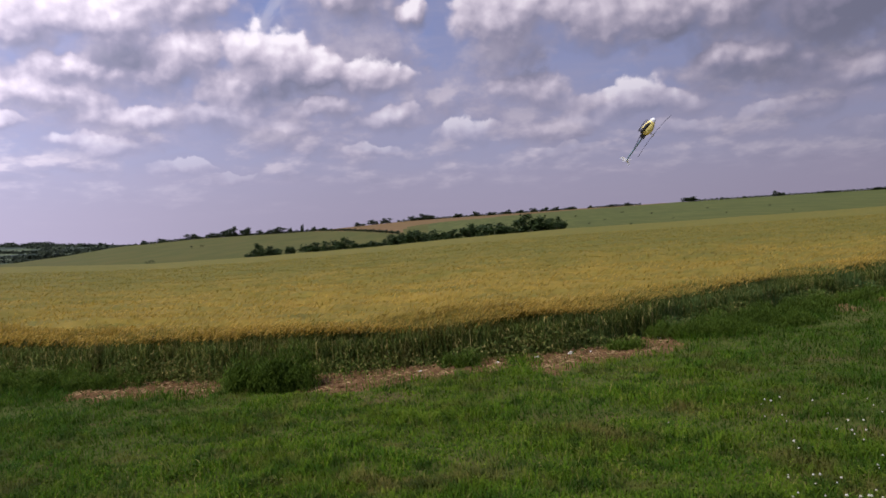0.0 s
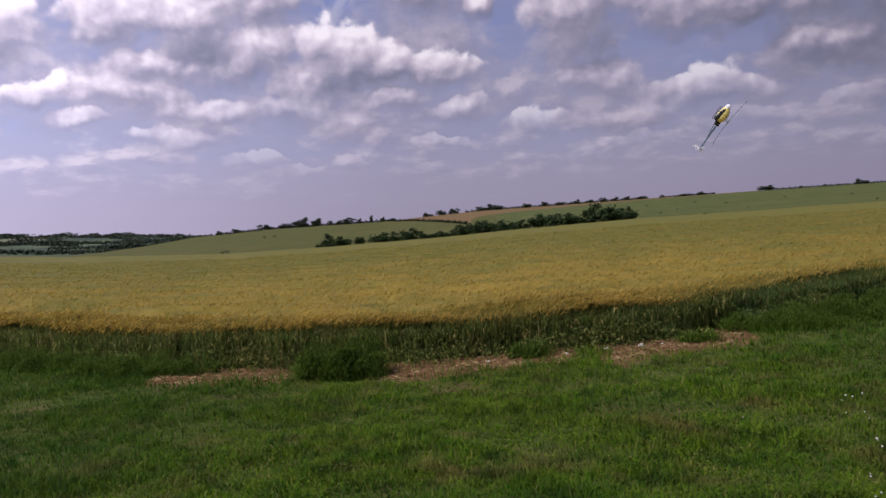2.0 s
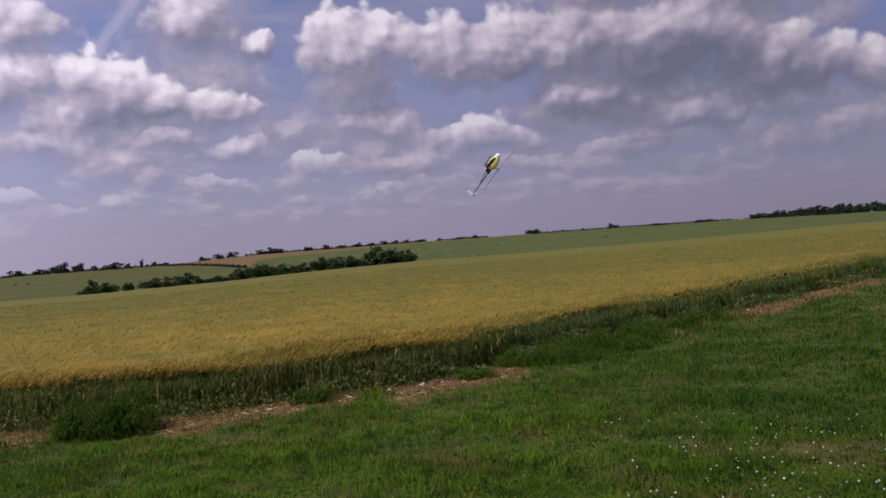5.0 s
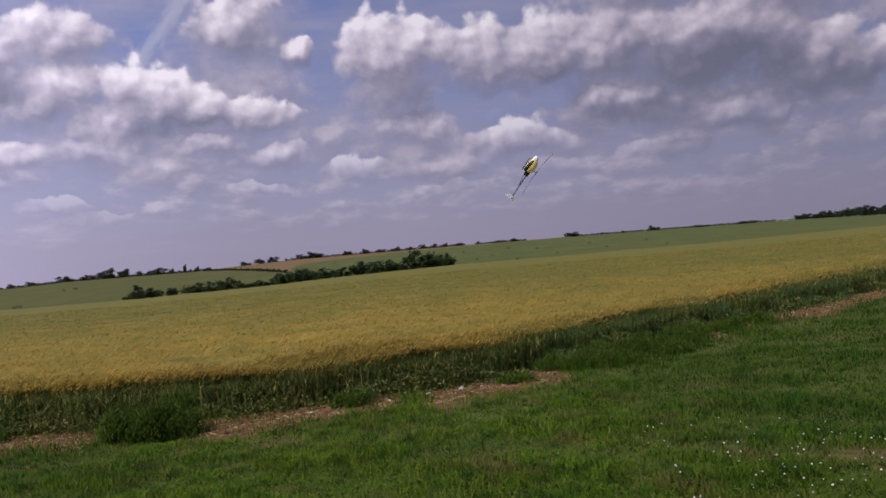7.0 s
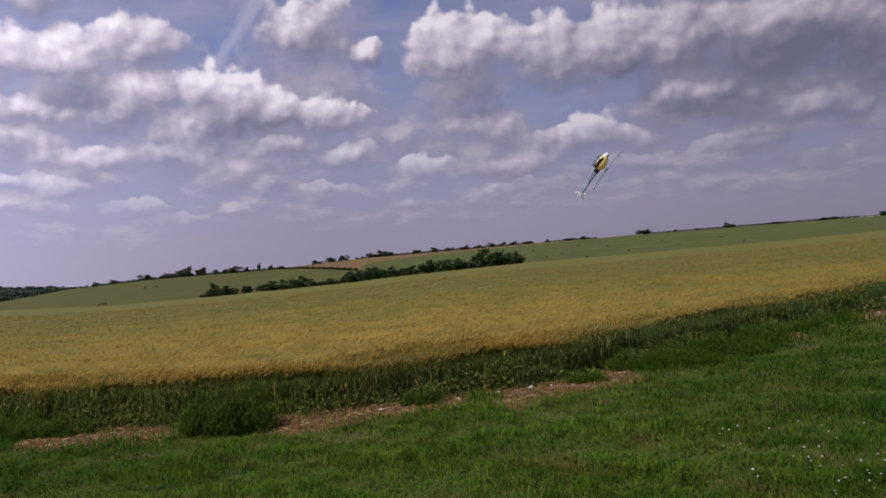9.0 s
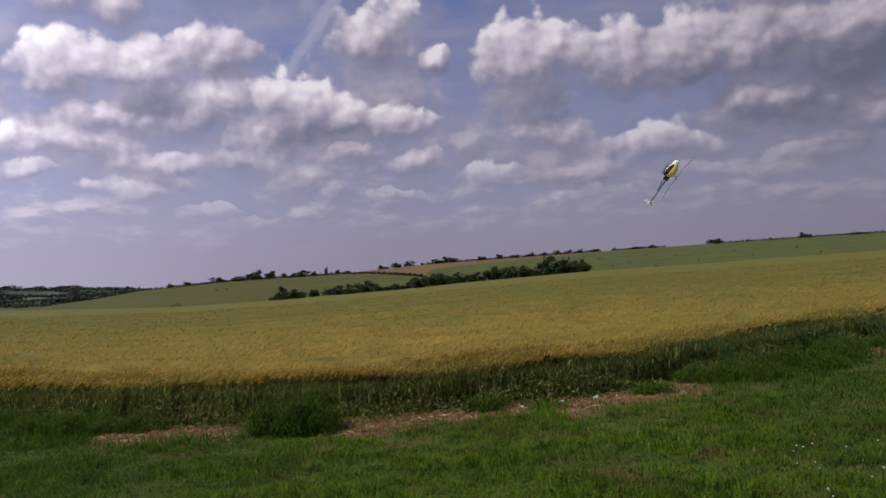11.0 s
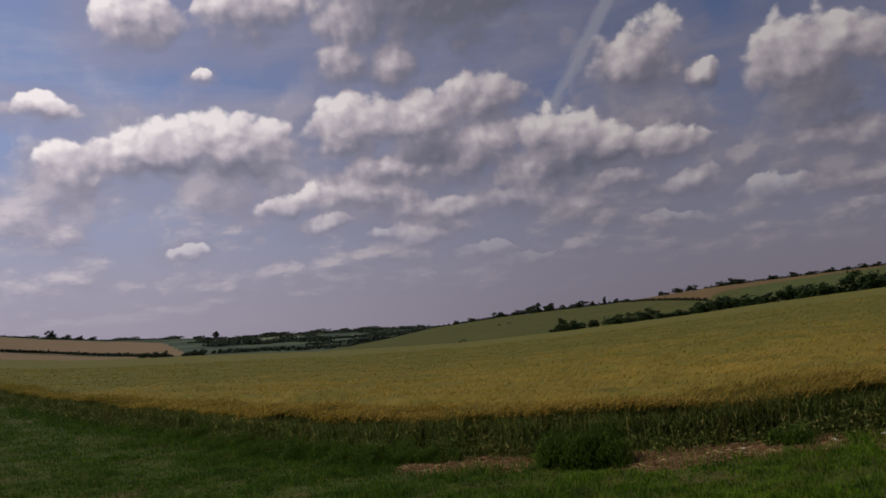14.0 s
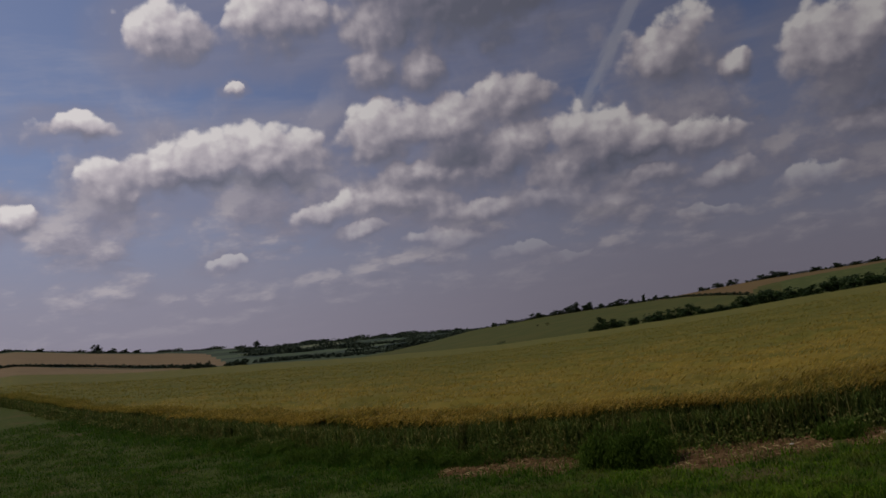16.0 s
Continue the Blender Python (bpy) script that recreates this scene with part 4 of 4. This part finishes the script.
RIDGE_E = [(1.34, 0.89, 0.36), (2.55, 0.73, 0.36), (3.64, 1.01, 0.24), (4.76, 0.73, 0.36), (5.76, 0.57, 0.28), (6.68, 0.65, 0.32),
           (7.48, 0.57, 0.32), (8.23, 0.65, 0.32), (9.22, 0.97, 0.24), (10.67, 0.32, 0.20), (12.15, 1.22, 0.16), (13.23, 0.89, 0.24),
           (17.33, 1.38, 0.41), (19.44, 0.32, 0.16), (20.87, 0.32, 0.16), (22.96, 0.81, 0.41), (26.0, 1.4, 0.14), (29.0, 1.6, 0.16)]
for i, (az, w, h) in enumerate(RIDGE_W + RIDGE_E):
    plant(OAKS, i, az, 612, 612 * w / 57.3 * 1.1, 612 * (h * 1.0 + 0.05) / 57.3)
# the wood beyond the east end of the ridge
for i in range(34):
    az = 32.2 + i * 0.43
    h = 0.22 + min(0.42, i * 0.05) + 0.08 * math.sin(i * 2.3)
    plant(OAKS, i, az, 612 + 9 * (i % 3), 12.0, 618 * (h + 0.12) / 57.3)
for i, az in enumerate((-41.9, -41.2, -40.6, -39.2, -38.6, -38.1)):
    plant(OAKS, i, az, 1290, 19, 12 + 2 * (i % 3))
for i, (az, w, h) in enumerate([(-47.3, 34, 30), (-46.4, 30, 18), (-45.7, 34, 16), (-44.9, 34, 15), (-37.1, 26, 24), (-50.6, 30, 12)]):
    plant(OAKS, i, az, 2520, w, h)
BUSHLETS = [(-20.26, 300, 1.7), (-19.95, 303, 2.1), (-17.35, 430, 2.0), (-16.67, 430, 2.2), (10.5, 330, 1.2), (11.6, 360, 1.3), (13.4, 300, 1.3),
            (14.8, 400, 1.4), (16.2, 330, 1.2), (17.8, 290, 1.3), (18.5, 420, 1.5), (19.7, 350, 1.2), (21.0, 290, 1.3), (22.4, 400, 1.6),
            (23.8, 330, 1.2), (12.8, 440, 1.6), (9.6, 430, 1.5)]
SMALL = [(tree_kind("bush", "small dark bush standing alone on the hillside", 51, 2.0, 2.0, 0.02, 160, M_LEAF_FAR, "bushes on the hillside"), 2.0, 2.0)]
for i, (az, r, h) in enumerate(BUSHLETS):
    plant(SMALL, i, az, r, h * 1.3, h)
for k, _, _ in SHRUBS + OAKS + SMALL:
    for c in list(k.children):
        bpy.data.objects.remove(c)
    bpy.data.objects.remove(k)


def barn(az, r, long, deep, tall):
    """A low farm building, side on."""
    x, y = at(az, r)
    thing = tagged(new("farm_shed"), "long low pale farm shed with a grey roof", "shed")
    bm = bmesh.new()
    bmesh.ops.create_cube(bm, size=1.0, matrix=Matrix.Translation((0, 0, tall / 2)) @ Matrix.Diagonal((long, deep, tall, 1)))
    part("wall", bm, M_SHED, thing)
    bm = bmesh.new()
    ends = []
    for sx in (-1, 1):
        ends.append([bm.verts.new((sx * (long / 2 + 0.4), yy, zz)) for yy, zz in
                     ((-deep / 2 - 0.4, tall), (0, tall + deep * 0.22), (deep / 2 + 0.4, tall), (0, tall + deep * 0.22 - 0.3))])
    for k in range(4):
        bm.faces.new((ends[0][k], ends[0][(k + 1) % 4], ends[1][(k + 1) % 4], ends[1][k]))
    bm.faces.new(ends[0][::-1]), bm.faces.new(ends[1])
    part("roof", bm, M_ROOF, thing)
    for k in (-1, 1):
        bm = bmesh.new()
        bmesh.ops.create_cube(bm, size=1.0, matrix=Matrix.Translation((k * long * 0.25, -deep / 2 - 0.03, tall * 0.4)) @ Matrix.Diagonal((2.6, 0.1, tall * 0.8, 1)))
        part("door", bm, M_ROOF, thing)
    thing.matrix_basis = pose(x, y, float(land_z(np.array(x), np.array(y))) - 0.2, 0, 0, -az)


M_SHED = plain("shed_wall", (0.45, 0.41, 0.36), 0.8, 0.2, 0.15, 0.8)
M_ROOF = plain("shed_roof", (0.20, 0.20, 0.21), 0.7, 0.2, 0.2, 0.8)
barn(31.4, 613, 12, 5, 0.9)


def hedgerow(line, wide, tall, count, seed):
    """A low clipped hedge along a line of (bearing, distance)."""
    lobes = []
    for (a0, r0), (a1, r1) in zip(line[:-1], line[1:]):
        n = max(3, int(abs(a1 - a0) * 0.0175 * r0 / (wide * 0.9)))
        for k in range(n):
            u = k / n
            x, y = at(a0 + (a1 - a0) * u, r0 + (r1 - r0) * u)
            h = tall * (0.7 + 0.6 * abs(math.sin(k * 1.7 + seed)))
            lobes.append((x, y, float(land_z(np.array(x), np.array(y))) + h * 0.4, wide * 0.7, wide * 0.7, h * 0.6))
    me = leaf_cloud("hedgerow", lobes, count, tall * 0.22, M_LEAF_FAR, seed)
    tagged(new("hedgerow", me), "low dark hedgerow between the fields on the hill", "hedge", "hedgerows on the hill")


hedgerow([(-3.0, 611), (3.0, 611), (9.8, 611)], 2.2, 1.5, 5200, 61)
hedgerow([(-8.6, 596), (-7.0, 540), (-5.0, 458), (-2.9, 384)], 1.8, 1.5, 3600, 62)
hedgerow([(10.5, 612), (14.2, 612)], 2.0, 1.2, 1800, 63)
hedgerow([(18.0, 612), (25.0, 612), (32.5, 612)], 2.2, 1.3, 5600, 64)
hedgerow([(-20.5, 605), (-15.6, 612), (-8.0, 612)], 2.2, 1.7, 4800, 65)


# far woods and hedgerows, too many to count
def build_far_woods():
    g = np.random.default_rng(5)
    lobes = []
    for i in range(120):
        az, r = g.uniform(-56, -19), g.uniform(1750, 2600)
        if az < -38.5 and r < 2480:
            continue
        x, y = at(az, r)
        z = float(land_z(np.array(x), np.array(y)))
        s = g.uniform(10, 26)
        lobes.append((x, y, z + 2, s * 1.9, s, g.uniform(4, 8)))
    for row in range(10):
        r, a0 = g.uniform(1300, 2500), g.uniform(-38, -28)
        for k in range(36):
            x, y = at(a0 + k * 0.35, r + k * g.uniform(-1, 3))
            lobes.append((x, y, float(land_z(np.array(x), np.array(y))) + 2, 9, 6, 5))
    for k in range(60):
        x, y = at(-27.5 + k * 0.13, 1500)
        lobes.append((x, y, float(land_z(np.array(x), np.array(y))) + 5, 10, 8, g.uniform(5, 12)))
    for a0, r0, a1, r1 in ((-58, 1620, -47, 1560), (-47, 1560, -40, 1330), (-58, 2520, -40, 2520)):
        for k in range(90):
            u = k / 90
            x, y = at(a0 + (a1 - a0) * u, r0 + (r1 - r0) * u)
            lobes.append((x, y, float(land_z(np.array(x), np.array(y))) + 1, 8, 5, 3 + 2 * g.random()))
    me = leaf_cloud("far_woods", lobes, 42000, 2.6, M_LEAF_HAZED, 9)
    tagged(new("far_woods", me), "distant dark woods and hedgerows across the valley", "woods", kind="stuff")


build_far_woods()


# ---- model helicopter ----
M_SHELL = plain("canopy_yellow", (0.80, 0.66, 0.20), 0.3, 0.5)
M_WHITE = plain("white_paint", (0.80, 0.80, 0.78), 0.35, 0.5, 0.05)
M_CARBON = plain("carbon", (0.018, 0.018, 0.020), 0.4, 0.5)
M_METAL = plain("alloy", (0.55, 0.56, 0.58), 0.3, 0.5, 0.1, 30, 0.9)
M_TEAL = plain("boom_teal", (0.10, 0.17, 0.18), 0.3, 0.5)


def tube(bm, a, b, ra, rb=None, seg=10):
    a, b = Vector(a), Vector(b)
    d = b - a
    m = Matrix.Translation((a + b) / 2) @ d.to_track_quat("Z", "Y").to_matrix().to_4x4()
    bmesh.ops.create_cone(bm, segments=seg, radius1=ra, radius2=ra if rb is None else rb, depth=d.length, cap_ends=True, matrix=m)


def box(bm, centre, size, turn=None):
    m = Matrix.Translation(centre) @ (turn or Matrix()) @ Matrix.Diagonal((*size, 1))
    bmesh.ops.create_cube(bm, size=1.0, matrix=m)


def blade(bm, length, chord, thick, bend=0.0, start=0.06):
    """A rotor blade along +x with a rounded nose, bending up towards its tip."""
    prof = [(-0.5, 0), (-0.42, 0.5), (-0.1, 0.6), (0.5, 0.05), (-0.1, -0.45), (-0.42, -0.35)]
    rings = []
    for i in range(9):
        u = i / 8
        c = chord * (1 - 0.25 * max(0, u - 0.8) / 0.2)
        rings.append([bm.verts.new((start + u * length, px * c, pz * thick + bend * u * u)) for px, pz in prof])
    for p, q in zip(rings[:-1], rings[1:]):
        for j in range(6):
            k = (j + 1) % 6
            bm.faces.new((p[j], p[k], q[k], q[j]))
    bm.faces.new(rings[0][::-1])
    bm.faces.new(rings[-1])


def build_helicopter(m):
    heli = tagged(new("model_helicopter"), "yellow and white model helicopter hovering nose-up in the air", "model helicopter")
    # nose towards +x, up +z
    bm = bmesh.new()
    for v in bmesh.ops.create_uvsphere(bm, u_segments=20, v_segments=14, radius=1.0)["verts"]:
        x, y, z = v.co
        v.co = (0.12 + 0.25 * x, 0.10 * y * (1 - 0.25 * x), -0.03 + 0.135 * z * (1 - 0.3 * x) - 0.03 * max(0, x) ** 2)
    part("canopy", bm, M_SHELL, heli, "glossy yellow canopy")
    bm = bmesh.new()
    for v in bmesh.ops.create_uvsphere(bm, u_segments=14, v_segments=10, radius=1.0)["verts"]:
        x, y, z = v.co
        v.co = (0.30 + 0.10 * x, 0.062 * y, -0.05 + 0.072 * z)
    part("nose", bm, M_WHITE, heli, "white nose of the canopy")
    for s in (-1, 1):
        bm = bmesh.new()
        for v in bmesh.ops.create_uvsphere(bm, u_segments=14, v_segments=8, radius=1.0)["verts"]:
            x, y, z = v.co
            v.co = (0.06 + 0.20 * x, 0.070 * s + 0.036 * y, -0.105 + 0.055 * z + 0.02 * x)
        part("flash", bm, M_CARBON, heli, "black flash on the canopy side")
    bm = bmesh.new()
    for s in (-1, 1):
        box(bm, (-0.06, 0.035 * s, -0.02), (0.34, 0.004, 0.13))
    box(bm, (-0.05, 0, -0.085), (0.30, 0.07, 0.012))
    part("frame", bm, M_CARBON, heli, "black carbon side frame")
    bm = bmesh.new()
    tube(bm, (-0.18, 0, 0.0), (-0.95, 0, 0.02), 0.022)
    part("tail_boom", bm, M_TEAL, heli, "pale teal tail boom")
    bm = bmesh.new()
    for s in (-1, 1):
        tube(bm, (-0.22, 0.04 * s, -0.07), (-0.62, 0.008 * s, 0.0), 0.005, None, 6)
    part("boom_brace", bm, M_CARBON, heli)
    bm = bmesh.new()
    pts = [(-0.93, -0.14), (-1.01, -0.17), (-0.99, 0.03), (-1.05, 0.16), (-0.98, 0.16), (-0.91, 0.03)]
    a = [bm.verts.new((x, -0.004, z)) for x, z in pts]
    b = [bm.verts.new((x, 0.004, z)) for x, z in pts]
    bm.faces.new(a), bm.faces.new(b[::-1])
    for i in range(6):
        j = (i + 1) % 6
        bm.faces.new((a[j], a[i], b[i], b[j]))
    part("tail_fin", bm, M_WHITE, heli, "white tail fin")
    tail = part("tail_gearbox", _tail_box(), M_METAL, heli)
    for turn in (40, 220):
        bm = bmesh.new()
        blade(bm, 0.11, 0.026, 0.004, 0, 0.012)
        bm.transform(pose(-0.95, 0.045, 0.02, 90, 0, 0) @ pose(0, 0, 0, 0, 0, turn))
        part("tail_blade", bm, M_WHITE, tail)
    bm = bmesh.new()
    tube(bm, (0, 0, 0.03), (0, 0, 0.19), 0.007)
    mast = part("mast", bm, M_METAL, heli)
    bm = bmesh.new()
    box(bm, (0, 0, 0.19), (0.11, 0.035, 0.03))
    box(bm, (0, 0, 0.13), (0.05, 0.05, 0.012))
    tube(bm, (0, -0.05, 0.16), (0, 0.05, 0.16), 0.006)
    bmesh.ops.bevel(bm, geom=bm.edges[:], offset=0.003, segments=1, affect="EDGES")
    part("rotor_head", bm, M_METAL, mast)
    for turn in (9, 189):
        bm = bmesh.new()
        blade(bm, 0.66, 0.06, 0.009, 0.05)
        bm.transform(pose(0, 0, 0.19, 0, 0, turn))
        part("rotor_blade", bm, M_CARBON, heli, "black main rotor blade")
    for s in (-1, 1):
        bm = bmesh.new()
        tube(bm, (-0.14, 0.10 * s, -0.20), (0.20, 0.10 * s, -0.20), 0.007)
        tube(bm, (0.20, 0.10 * s, -0.20), (0.26, 0.10 * s, -0.17), 0.007, 0.004)
        part("skid", bm, M_CARBON, heli)
    for x in (-0.08, 0.12):
        for s in (-1, 1):
            bm = bmesh.new()
            tube(bm, (x, 0.03 * s, -0.09), (x, 0.10 * s, -0.20), 0.006)
            part("skid_strut", bm, M_CARBON, heli)
    heli.matrix_basis = m


def _tail_box():
    bm = bmesh.new()
    box(bm, (-0.95, 0.01, 0.02), (0.05, 0.05, 0.045))
    tube(bm, (-0.95, 0.0, 0.02), (-0.95, 0.06, 0.02), 0.008)
    bmesh.ops.bevel(bm, geom=bm.edges[:], offset=0.004, segments=1, affect="EDGES")
    return bm


hx, hy = at(14.8, 22.5)
# hanging on its side, nose up to the right, the rotor's disc edge-on
right, up, toward = Vector((math.cos(radians(14.8)), -math.sin(radians(14.8)), 0)), Vector((0, 0, 1)), Vector((-math.sin(radians(14.8)), -math.cos(radians(14.8)), 0))
nose = (0.64 * right + 0.75 * up + 0.16 * toward).normalized()
side = (toward - nose * toward.dot(nose) + 0.22 * (0.75 * right - 0.64 * up)).normalized()
mast = nose.cross(side).normalized()
side = mast.cross(nose)
turn = Matrix((nose, side, mast)).transposed().to_4x4()
build_helicopter(Matrix.Translation((hx, hy, EYE + 22.5 * math.tan(radians(6.2)))) @ turn)
